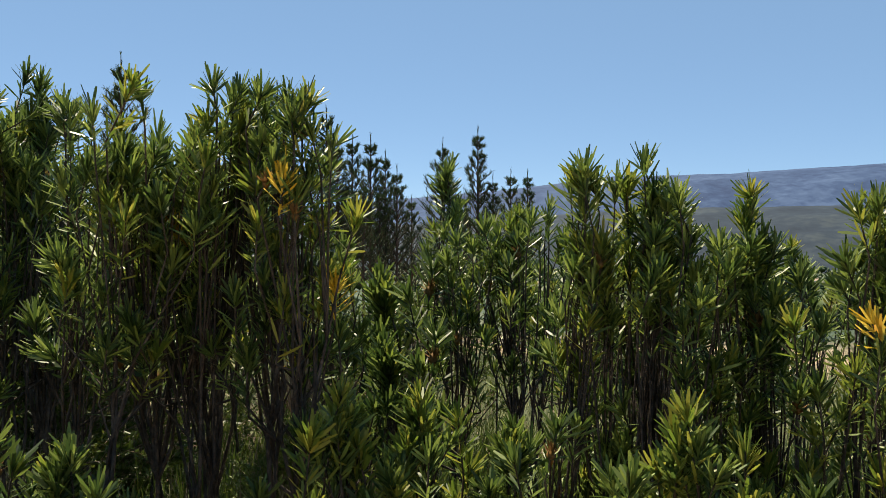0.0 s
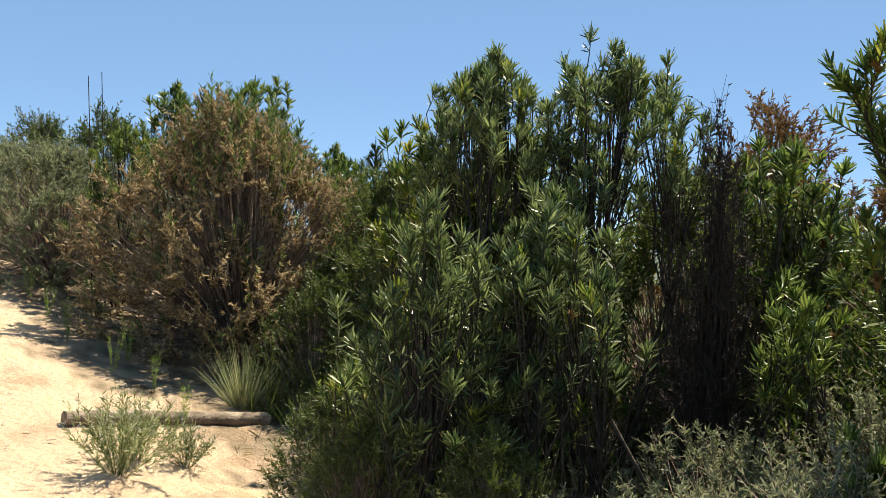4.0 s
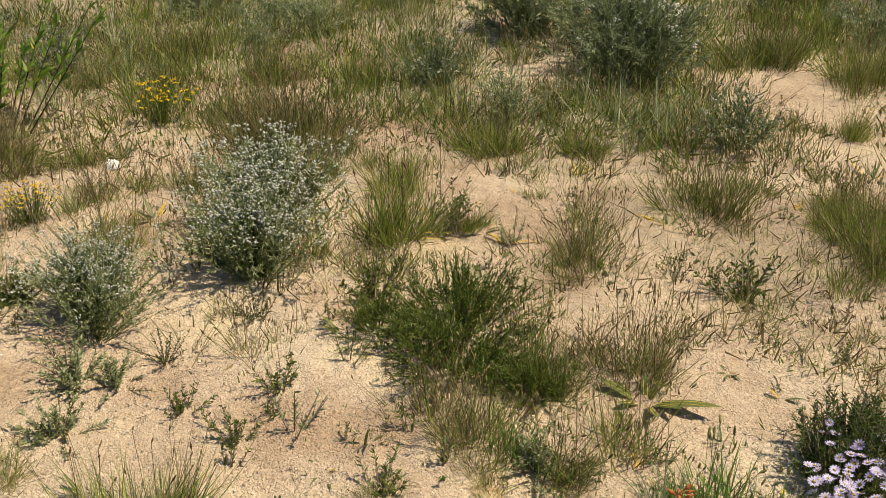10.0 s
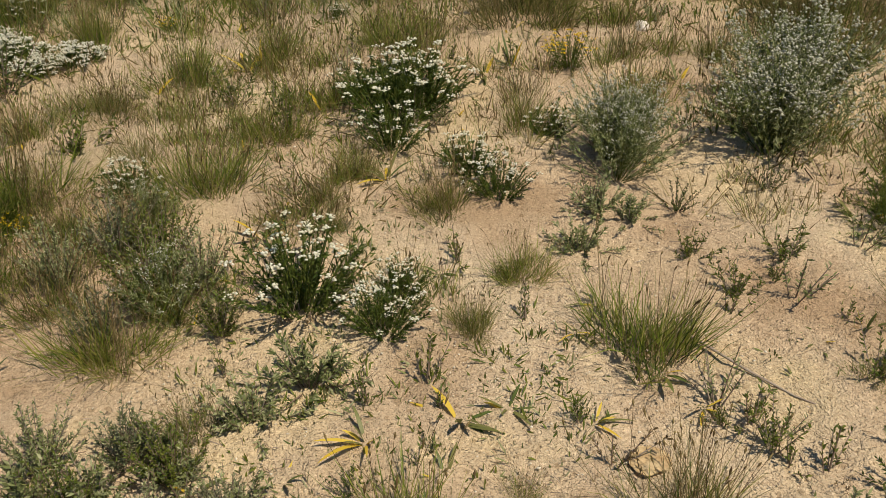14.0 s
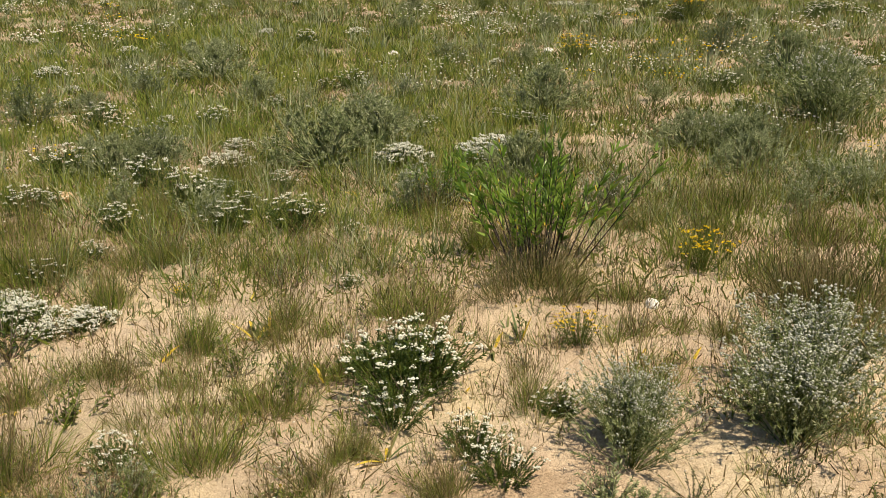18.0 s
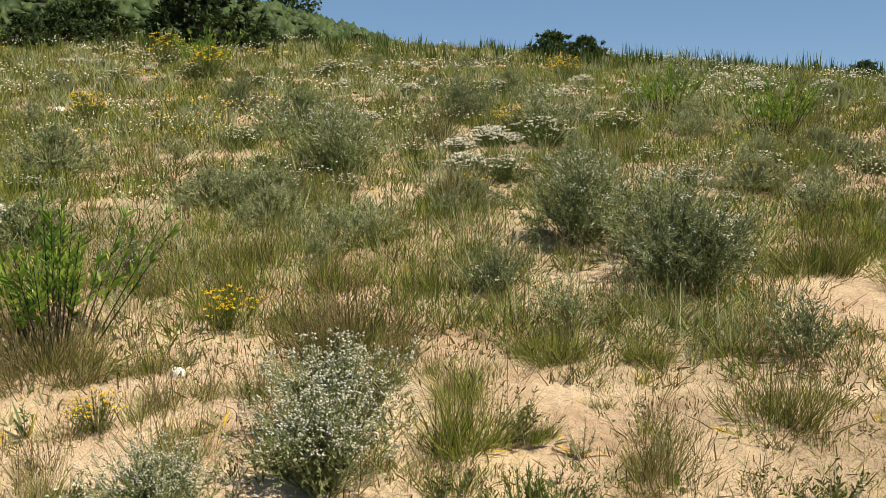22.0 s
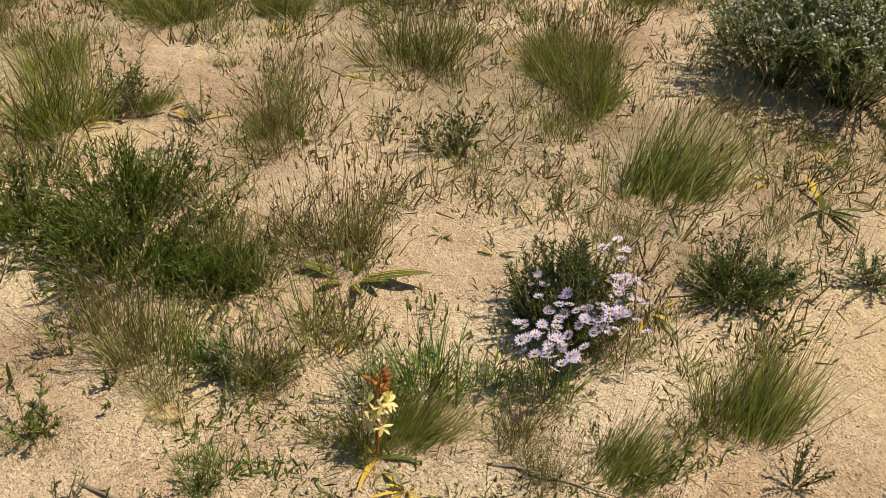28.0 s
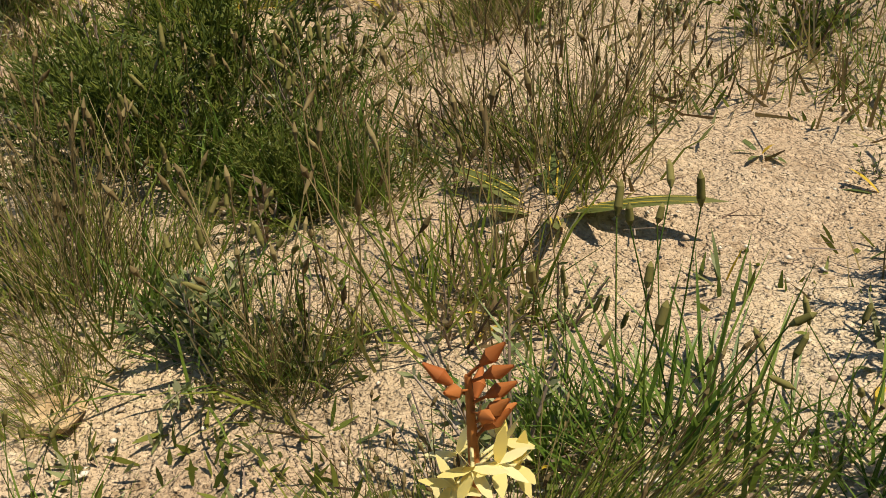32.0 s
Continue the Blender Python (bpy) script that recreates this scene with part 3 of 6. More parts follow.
def herb_sprig(stems=9, tall=0.14, lean=40, leaves=20, leaf_len=0.014, leaf=None, label="small upright green herb in the sand"):
    top = thing("small_herb", label, "plant", "small herbs")
    way = scattered(stems, 3, lean)
    a = np.c_[way[:, :2] * 0.02, np.zeros(stems)]
    b = a + way * (tall * rng.uniform(0.5, 1.05, stems))[:, None]
    part("stemwork", [tubes(a, b, 0.0018, 0.0008, 3)], TWIG, top)
    p, d = leaf_stems(a, b, leaves, (0.5, 1.1))
    n = len(p)
    part("leaf_cover", [strips(p, d, leaf_len * rng.uniform(0.6, 1.3, n), leaf_len * 0.32, 0.05, 2, (0.5, 1, 0.15), turn=rng.uniform(0, 3, n))], leaf or HERB, top)
    return top


def willow_shrub(stems=40, tall=0.66):
    top = thing("willow_leaved_shrub", "fresh green upright shrub with narrow willow-like leaves", "shrub", "green upright shrubs")
    way = scattered(stems, 2, 36)
    a = np.c_[way[:, :2] * 0.35, np.zeros(stems)]
    b = a + way * (tall * rng.uniform(0.6, 1.05, stems))[:, None]
    part("stemwork", [tubes(a, b, 0.004, 0.0015, 4)], BARK, top)
    p, d = leaf_stems(a, b, 30, (0.3, 0.75), 0.35)
    n = len(p)
    part("leaf_cover", [strips(p, d, rng.uniform(0.045, 0.085, n), rng.uniform(0.010, 0.016, n), 0.1, 3, (0.35, 1, 0.8, 0.05), turn=rng.uniform(0, 3, n))], WILLOW, top)
    p, d = leaf_stems(a, b, 2, (0.4, 0.9), 0.3)
    part("yellow_foliage", [strips(p, d, 0.045, 0.009, 0.2, 3, (0.35, 1, 0.8, 0.05))], GOLDLEAF, top)
    return top


def flower_head(at, top, material, label):
    d = scattered(18, 0, 75)
    part("flower_head", [beads(at[None], 0.018, 1.4), strips(np.repeat(at[None], 18, 0), d, 0.045, 0.011, -0.1, 2, (0.6, 1, 0.1))], material, top, label)


def brush(a, b, leaves, leaf_len, wide, tip_leaves=28):
    """Blunt leathery leaves all round shoots from a to b, with a fan of them at each tip."""
    p1, d1 = leaf_stems(a, b, leaves, (0.75, 1.35), 0.0)
    p2, d2 = leaf_stems(a + (b - a) * 0.6, b, tip_leaves, (0.15, 1.15), 0.2)
    p, d = np.r_[p1, p2], np.r_[d1, d2]
    d = unit(d + UP * 0.15)
    n = len(p)
    return strips(p, d, leaf_len * rng.uniform(0.65, 1.12, n), wide * rng.uniform(0.75, 1.15, n), rng.uniform(-0.16, 0.1, n), 3, (0.35, 0.85, 1, 0.55), turn=rng.normal(0, 0.7, n))


def crown_of(top, a, b, leaves, leaf_len, wide, leaf=None, young=0.2, old=0.05, heads=3):
    """The foliage on shoots a to b: most of it dark, some young and yellow-green, a little yellowing."""
    pick = rng.random(len(a))
    for name, ok, material, label in (("foliage", pick >= young + old, leaf or TALLLEAF, ""), ("young_foliage", pick < young, NEWLEAF, "yellow-green young leaves"), ("old_foliage", (pick >= young) & (pick < young + old), GOLDLEAF, "yellowing old leaves")):
        if ok.any():
            part(name, [brush(a[ok], b[ok], leaves, leaf_len, wide)], material, top, label)
    for at in (a + (b - a) * 0.5)[rng.integers(0, len(a), heads)]:
        flower_head(at, top, RUSSET, "rusty brown old flower head")


def dome_shrub(tall=2.3, wide=0.35, low=0.6, tips=60, stems=5, leaves=18, leaf_len=0.09, leaf_wide=0.0096, leaf=None, young=0.2, old=0.05, heads=3, label="tall dark green leathery-leaved shrub on bare dark stems", rise=0.28):
    """Bare forking stems under a rounded, uneven crown of upright shoots, each set all round with blunt leaves."""
    top = thing("tall_shrub", label, "shrub", "tall shrubs beside the path")
    d = scattered(tips, 0, 115)
    lump = 1 + 0.5 * np.array([noise.noise(Vector(q) * 1.9 + Vector((tall * 7, wide * 9, 0))) for q in d])
    half = tall * (1 - low) * 0.5
    tip = d * (rng.uniform(0.25, 1, tips) ** 0.45 * lump)[:, None] * np.array((wide, wide, half)) + UP * (tall - half)
    tip[:, 2] *= (tall - 0.05) / tip[:, 2].max()
    t = rng.uniform(0, 1) + np.arange(stems) * 6.283 / stems + rng.normal(0, 0.25, stems)
    out = np.stack([np.cos(t), np.sin(t), np.zeros(stems)], 1)
    root = out * 0.06 + rng.normal(0, 0.015, (stems, 3)) * (1, 1, 0)
    knee = root + out * wide * rng.uniform(0.2, 0.5, (stems, 1)) + UP * tall * low * rng.uniform(0.3, 0.5, (stems, 1))
    hub = out * wide * rng.uniform(0.35, 0.8, (stems, 1)) + rng.normal(0, 0.05, (stems, 3)) * (1, 1, 0) + UP * tall * (low * rng.uniform(0.8, 1.05, (stems, 1)))
    owner = np.argmin(np.linalg.norm((tip[:, None] - hub[None]) * (1, 1, 0.3), axis=2), axis=1)
    way = unit(unit(tip - np.array((0, 0, tall * low * 0.6))) * 0.75 + UP * rise + rng.normal(0, 0.2, tip.shape))
    foot = tip - way * rng.uniform(0.09, 0.24, (tips, 1))
    for i in range(stems):
        wood = [tubes(root[i:i + 1], knee[i:i + 1], 0.013 * tall / 2.3, 0.010 * tall / 2.3, 6), tubes(knee[i:i + 1], hub[i:i + 1], 0.010 * tall / 2.3, 0.0075 * tall / 2.3, 6)]
        mine = np.flatnonzero(owner == i)
        mine = mine[np.argsort(np.arctan2(tip[mine, 1] - hub[i, 1], tip[mine, 0] - hub[i, 0]))]
        for k in range(0, len(mine), 4):
            few = mine[k:k + 4]
            sub = hub[i] * 0.5 + foot[few].mean(0) * 0.5 + rng.normal(0, 0.02, 3)
            bend = (hub[i] + sub) / 2 + rng.normal(0, 0.025, 3)
            wood += [tubes([hub[i], bend], [bend, sub], (0.008, 0.0065), (0.0065, 0.005), 5)]
            wood += [tubes(np.repeat(sub[None], len(few), 0), foot[few], 0.0048, 0.0036, 4), tubes(foot[few], tip[few], 0.0036, 0.0025, 4)]
        part("stem", wood, BARK, top)
    crown_of(top, foot, tip, leaves, leaf_len, leaf_wide, leaf, young, old, heads)
    return top


def forked_shrub():
    """Two trunks from one root, forking low into bare pale limbs that end in leafy shoots."""
    top = thing("tall_shrub", "tall open-crowned shrub with pale forked limbs and rusty heads", "shrub", "tall shrubs beside the path")
    trunk_a = [(0, 0, 0), (0.0, -0.01, 0.45), (0.01, -0.01, 0.86), (0.02, -0.03, 1.2), (0.05, -0.06, 1.37)]
    trunk_b = [(-0.03, 0.02, 0), (-0.0, 0.0, 0.5), (-0.01, 0.01, 0.86), (-0.05, 0.08, 1.09), (-0.12, 0.19, 1.22), (-0.17, 0.26, 1.35), (-0.23, 0.34, 1.67)]
    limbs = [(0.017, [trunk_a[-1], (0.13, -0.06, 1.64), (0.17, -0.11, 1.84), (0.19, -0.12, 2.1), (0.16, -0.08, 2.4), (0.18, -0.1, 2.64)]),
             (0.013, [trunk_a[-1], (-0.03, -0.02, 1.47), (-0.08, 0.03, 1.69), (-0.09, 0.05, 2.01), (-0.09, 0.05, 2.42), (-0.1, 0.07, 2.82)]),
             (0.014, [trunk_b[-1], (-0.28, 0.46, 1.94), (-0.35, 0.57, 2.24), (-0.39, 0.61, 2.49), (-0.4, 0.63, 2.64)]),
             (0.013, [trunk_b[-1], (-0.2, 0.3, 2.02), (-0.24, 0.35, 2.57), (-0.25, 0.37, 3.0)]),
             (0.012, [trunk_b[3], (-0.18, 0.06, 1.5), (-0.2, 0.03, 1.74), (-0.24, 0.09, 2.12), (-0.28, 0.16, 2.52), (-0.3, 0.18, 2.84)]),
             (0.011, [(0.13, -0.06, 1.64), (0.22, 0.05, 2.05), (0.23, 0.11, 2.49), (0.23, 0.11, 2.86)]),
             (0.010, [(0.17, -0.11, 1.84), (0.21, -0.18, 2.1), (0.24, -0.21, 2.4)]),
             (0.010, [(-0.2, 0.03, 1.74), (-0.12, 0.2, 2.05), (-0.1, 0.26, 2.6)]),
             (0.009, [trunk_b[4], (-0.24, 0.34, 1.4), (-0.36, 0.48, 1.62), (-0.4, 0.52, 1.9)])]
    def limb(name, pts, r0, r1, label=""):
        q = np.array(pts, float)
        r = np.linspace(r0, r1, len(q))
        part(name, [tubes(q[:-1], q[1:], r[:-1], r[1:], 7), beads(q[1:-1], r[1:-1], 1.0, 0.1)], PALEBARK, top, label)
    limb("trunk", trunk_a, 0.027, 0.02)
    limb("trunk", trunk_b, 0.023, 0.014)
    a, b = [], []
    for r, pts in limbs:
        limb("limb", pts, r * 0.85, 0.0045, "bare pale grey limb")
        q = np.array(pts, float)
        s = np.sort(rng.uniform(0.3, 0.97, 22)) * (len(q) - 1)
        k = np.minimum(s.astype(int), len(q) - 2)
        base = q[k] + (q[k + 1] - q[k]) * (s - k)[:, None]
        way = unit(unit(q[k + 1] - q[k]) * 0.7 + UP * 0.5 + rng.normal(0, 0.42, base.shape))
        a += [base, q[-2:-1] * 0.4 + q[-1:] * 0.6]
        b += [base + way * rng.uniform(0.14, 0.32, (22, 1)), q[-1:] + (q[-1:] - q[-2:-1]) * 0.12]
    a, b = np.concatenate(a), np.concatenate(b)
    part("twigwork", [tubes(a, b, 0.0042, 0.0026, 4)], BARK, top)
    crown_of(top, a, b, 18, 0.074, 0.0105, None, 0.16, 0.0, 7)
    part("red_foliage", [brush(np.array([(-0.25, 0.37, 2.86)]), np.array([(-0.26, 0.38, 3.1)]), 34, 0.08, 0.011)], REDLEAF, top, "rust-red young shoot")
    return top


def round_bush(tall=1.2, wide=1.1, clumps=300, per=60, leaf_len=0.022, leaf=None, twig=None, name="round_bush", label="dense rounded grey-green bush", group="bushes beside the path", ragged=0.18, leaf_wide=0.3, extra=None, inner=0.55):
    """A bush with a full crown: sprigs all over an uneven half ball, on twigs that come up from the root."""
    top = thing(name, label, "bush", group)
    d = scattered(clumps, 0, 98)
    d[:, 2] = np.maximum(d[:, 2], 0.02)
    lump = 1 + ragged * np.array([noise.noise(v * 2.6) for v in (Vector(q) for q in d)]) * 2
    depth = rng.uniform(inner, 1, clumps) ** 0.5 * lump
    tip = d * depth[:, None] * np.array((wide, wide, tall))
    tip[:, 2] = np.maximum(tip[:, 2], 0.05)
    root = tip * np.array((0.12, 0.12, 0)) + rng.normal(0, 0.03, (clumps, 3)) * (1, 1, 0)
    bend = root + (tip - root) * 0.5 + UP * 0.08 * tall + rng.normal(0, 0.05 * wide, (clumps, 3))
    part("branchwork", [tubes(root, bend, 0.007, 0.004, 4), tubes(bend, tip, 0.004, 0.0015, 3)], twig or TWIG, top)
    out = unit(unit(d * np.array((1, 1, 0.8))) + UP * 0.5)
    a = np.repeat(tip, 3, 0)
    b = a + unit(np.repeat(out, 3, 0) + rng.normal(0, 0.5, a.shape)) * rng.uniform(0.08, 0.2, (len(a), 1)) * min(1.2, tall)
    a = a - (b - a) * 0.4
    part("twigwork", [tubes(a, b, 0.002, 0.001, 3)], twig or TWIG, top)
    p, w = leaf_stems(a, b, per // 3, (0.4, 1.2), 0.0)
    n = len(p)
    part("leaf_cover", [strips(p, w, leaf_len * rng.uniform(0.6, 1.3, n), leaf_len * leaf_wide, 0, 1, (1, 0.45), turn=rng.uniform(0, 3, n))], leaf or BALLLEAF, top)
    if extra:
        extra(top, tip, out)
    return top


def pine_tree(tall=8.0, wide=2.0, rows=16):
    """A young pine: whorls of branches, thinner towards a bare leading shoot."""
    top = thing("pine_tree", "young dark pine with a bare leading shoot", "tree", "pines down the slope")
    z = np.linspace(0.3, 0.9, rows) ** 0.9 * tall
    part("trunk", [tubes([(0, 0, 0)], [(0, 0, tall * 0.7)], 0.11, 0.045, 7), tubes([(0, 0, tall * 0.7)], [(0, 0, tall)], 0.045, 0.012, 6)], DARKBARK, top)
    a, b = [], []
    for q in z:
        k = 5
        q = q + rng.normal(0, 0.012 * tall)
        t = rng.uniform(0, 6.28) + np.arange(k) * 6.283 / k + rng.normal(0, 0.2, k)
        reach = wide * max(0, 1 - (q / tall) ** 1.1) * rng.uniform(0.4, 1.1, k) + 0.1
        a.append(np.c_[np.zeros((k, 2)), np.full(k, q)])
        b.append(np.c_[np.cos(t) * reach, np.sin(t) * reach, q + reach * rng.uniform(0.6, 1.4, k)])
    a, b = np.concatenate(a), np.concatenate(b)
    c0 = np.repeat(a, 4, 0) + np.repeat(b - a, 4, 0) * rng.uniform(0.3, 0.95, (len(a) * 4, 1))
    c1 = c0 + unit(np.repeat(unit(b - a), 4, 0) + rng.normal(0, 0.45, c0.shape) + UP * 0.7) * np.repeat(np.linalg.norm(b - a, axis=1), 4)[:, None] * rng.uniform(0.2, 0.4, (len(c0), 1))
    part("branchwork", [tubes(a, b, 0.025, 0.01, 4), tubes(c0, c1, 0.012, 0.007, 3)], DARKBARK, top)
    lead = np.array([(0, 0, tall * 0.86)]), np.array([(0, 0, tall)])
    p1, d1 = leaf_stems(a, b, 18, (0.3, 0.8), 0.3)
    p2, d2 = leaf_stems(c0, c1, 12, (0.3, 0.8), 0.1)
    p3, d3 = leaf_stems(*lead, 50, (0.15, 0.4), 0.0)
    p, d = np.r_[p1, p2, p3], np.r_[d1, d2, d3]
    n = len(p)
    part("needle_cover", [strips(p, d, rng.uniform(0.1, 0.2, n), 0.02, -0.1, 1, (1, 0.4), turn=rng.uniform(0, 3, n))], PINE, top)
    return top


def far_tree(tall=4.0, wide=2.2, clumps=60):
    top = thing("hill_tree", "dark green bushy tree on the hilltop", "tree", "trees on the hilltop")
    d = scattered(clumps, 0, 115)
    lump = 1 + 0.35 * np.array([noise.noise(Vector(q) * 2.2 + Vector((tall, wide, 0))) for q in d])
    tip = d * (rng.uniform(0.5, 1, clumps) ** 0.4 * lump)[:, None] * np.array((wide, wide, tall * 0.45)) + UP * tall * 0.55
    root = np.zeros((clumps, 3)) + UP * tall * 0.12
    part("trunk", [tubes([(0, 0, -0.1)], [(0, 0, tall * 0.6)], 0.12, 0.05, 6), tubes(root, tip, 0.03, 0.01, 3)], DARKBARK, top)
    at = np.repeat(tip, 14, 0)
    at = at + rng.normal(0, 0.2 * wide, at.shape) * (1, 1, 0.8)
    n = len(at)
    part("crown", [strips(at, scattered(n, 0, 120), rng.uniform(0.5, 0.9, n), 0.4, 0.1, 1, (1, 0.5), turn=rng.uniform(0, 3, n))], TREELEAF, top)
    return top


spin = lambda: rng.uniform(0, 6.28)


def spots_of(rows, low=0.93, high=1.07):
    return [(x, y, s * rng.uniform(low, high), spin()) for x, y, s in rows]


# ---- far country to the east and the hill to the west ----
def ridge(name, label, points, depth, material, rough=0.05, feet=-60):
    """A long hill: a crest through points (bearing in degrees west of north, distance, height), falling away on both sides."""
    bear, dist, top = (np.array(q, float) for q in zip(*points))
    t = np.linspace(bear[0], bear[-1], 260)
    d, h = np.interp(t, bear, dist), np.interp(t, bear, top)
    s = np.linspace(-1, 1, 41)
    tt, ss = np.meshgrid(np.radians(t), s)
    rr = d[None] + ss * depth
    x, y = -np.sin(tt) * rr, np.cos(tt) * rr
    span = top.max() - feet
    n = soft_noise(x, y, 6.0 / depth, 2) * 1.0 + soft_noise(x, y, 19.0 / depth, 8) * 0.5 + soft_noise(x, y, 50.0 / depth, 5) * 0.25
    z = feet + (h[None] - feet) * np.cos(ss * 1.57) ** 0.8 + n * span * rough * (0.15 + np.abs(ss))
    v = np.stack([x, y, z], -1).reshape(-1, 3)
    m, k = x.shape
    i, j = np.meshgrid(np.arange(m - 1), np.arange(k - 1), indexing="ij")
    f = np.stack([i * k + j, i * k + j + 1, (i + 1) * k + j + 1, (i + 1) * k + j], -1).reshape(-1, 4)
    return tagged(part(name, [(v, f)], material, smooth=True), label, "hill", kind="structure")


# Distant haze is put into this hill's blue base colour.
HAZEBLUE = earthy("haze_tinted_hill", [(0.010, 0.028, 0.078), (0.020, 0.046, 0.11), (0.04, 0.074, 0.15)], 0.005, bump=0.0, grain=0.8, grain_scale=0.035)
# Fields painted dark and bluish to carry the haze over the valley.
HAZEVALLEY = earthy("haze_tinted_fields", [(0.005, 0.013, 0.026), (0.010, 0.021, 0.036), (0.026, 0.038, 0.048)], 0.012, bump=0.0, grain=0.7, grain_scale=0.06)
HILLSIDE = earthy("scrub_hillside", [(0.010, 0.018, 0.009), (0.026, 0.034, 0.017), (0.06, 0.062, 0.034)], 0.12, bump=0.3, grain=0.9, grain_scale=0.9)
ridge("backdrop_ridge", "distant mountain ridge with blue haze in its colour", [(-150, 3400, 260), (-120, 3300, 262), (-112, 3300, 245), (-104, 3250, 222), (-97, 3200, 215), (-90, 3200, 170), (-84, 3200, 140), (-70, 3300, 70), (-50, 3300, 40)], 900, HAZEBLUE)
ridge("backdrop_hill", "low hill across the valley with bluish haze in its colour", [(-150, 1900, 60), (-115, 1900, 66), (-100, 1900, 62), (-88, 1900, 40), (-70, 1900, -5)], 650, HAZEVALLEY, 0.08)
ridge("hill_west", "scrub-covered hill rising behind the slope", [(58, 150, 9), (62, 150, 13), (69, 150, 18), (77, 150, 19), (84, 150, 23), (95, 150, 30), (125, 150, 34)], 70, HILLSIDE, 0.04, feet=-8)


def house():
    top = thing("house", "small white house among trees in the valley", "house", "houses in the valley")
    part("wall", [([(-5, -4, 0), (5, -4, 0), (5, 4, 0), (-5, 4, 0), (-5, -4, 3), (5, -4, 3), (5, 4, 3), (-5, 4, 3)], [(0, 1, 5, 4), (1, 2, 6, 5), (2, 3, 7, 6), (3, 0, 4, 7)])], STONE, top)
    part("roof", [([(-5.5, -4.5, 2.9), (5.5, -4.5, 2.9), (5.5, 4.5, 2.9), (-5.5, 4.5, 2.9), (-5.5, 0, 5), (5.5, 0, 5)], [(0, 1, 5, 4), (2, 3, 4, 5)]), ([(-5.5, -4.5, 2.9), (-5.5, 0, 5), (-5.5, 4.5, 2.9), (5.5, -4.5, 2.9), (5.5, 4.5, 2.9), (5.5, 0, 5)], [(0, 1, 2), (3, 4, 5)])], TIMBER, top)
    return top


set_out([house()], [(900 * math.sin(radians(q)) + rng.uniform(-120, 120), 900 * math.cos(radians(q)), 1.0, spin()) for q in rng.uniform(84, 116, 36)])
woods = rng.uniform((250, -750), (1300, 500), (900, 2))
crown = np.c_[woods, height(woods[:, 0], woods[:, 1]) + 4]
crown = np.repeat(crown, 5, 0) + rng.normal(0, 4, (4500, 3)) * (1, 1, 0.5)
tagged(part("valley_woods", [beads(crown, rng.uniform(2.5, 5.5, len(crown)), 0.9, 0.35)], TREELEAF), "dark scattered woods on the valley floor", "woods", kind="stuff")

# ---- tall shrubs and bushes on the valley side ----
# x, y, height, half width, where the crown begins, tips, share of young leaves
NEAR_STAND = [(3.2, 0.46, 2.5, 0.15, 0.52, 27, 0.6), (3.24, 1.09, 2.5, 0.3, 0.44, 93, 0.14), (3.48, 0.74, 2.56, 0.4, 0.42, 131, 0.24), (4.12, 1.87, 2.72, 0.17, 0.37, 51, 0.1), (3.88, 1.9, 2.4, 0.24, 0.37, 62, 0.1),
              (3.6, 3.5, 1.72, 0.2, 0.52, 30, 0.06), (3.48, -0.76, 2.36, 0.3, 0.16, 121, 0.18), (3.41, -0.5, 2.32, 0.13, 0.24, 42, 0.2), (3.6, -1.12, 2.28, 0.22, 0.24, 70, 0.2), (3.2, -1.4, 2.22, 0.24, 0.24, 74, 0.28),
              (4.82, -0.24, 2.3, 0.42, 0.4, 81, 0.08), (5.21, 0.11, 2.56, 0.14, 0.52, 27, 0.08), (1.98, 4.25, 1.86, 0.46, 0.1, 128, 0.08), (2.55, 4.15, 2.0, 0.44, 0.1, 128, 0.1), (2.91, 5.5, 2.88, 0.5, 0.5, 171, 0.08),
              (3.61, 5.1, 3.05, 0.54, 0.5, 192, 0.06)]
for x, y, h, w, low, tips, fresh in NEAR_STAND:
    set_out([dome_shrub(h, w * 1.12, low, tips, 5 if w > 0.2 else 3, young=fresh, old=0.012 if fresh > 0.2 else 0.0, leaf=SILVERGREEN if y > 4 else None)], [(x, y, 1.0, spin())])
low_shrubs = [dome_shrub(1.45, 0.26, 0.35, 30, 4, 20, 0.082, 0.0105, young=0.35, old=0.0, heads=0, label="low young shrub with yellow-green shoots"), dome_shrub(1.3, 0.28, 0.3, 30, 4, 20, 0.082, 0.0105, young=0.04, old=0.0, heads=1, label="low dark leathery-leaved shrub in the undergrowth")]
set_out(low_shrubs[:1], spots_of([(2.97, 0.27, 1.02), (2.77, -0.71, 1.05), (3.2, 0.08, 1.0), (2.6, -0.85, 0.93), (2.9, -1.5, 0.9)]))
set_out(low_shrubs[1:], spots_of([(2.72, 1.05, 1.03), (2.9, 1.4, 0.95), (2.65, 0.72, 0.92), (2.85, 2.35, 1.0), (4.2, 0.3, 1.3), (4.8, 0.4, 1.45), (3.3, -0.25, 1.1), (3.0, -1.0, 1.0)]))
stand = [dome_shrub(2.4, 0.5, 0.4, 70, 5, 18, 0.09, 0.0135, old=0.0, heads=4), dome_shrub(2.4, 0.4, 0.5, 54, 4, 18, 0.09, 0.0135, old=0.0, young=0.12)]
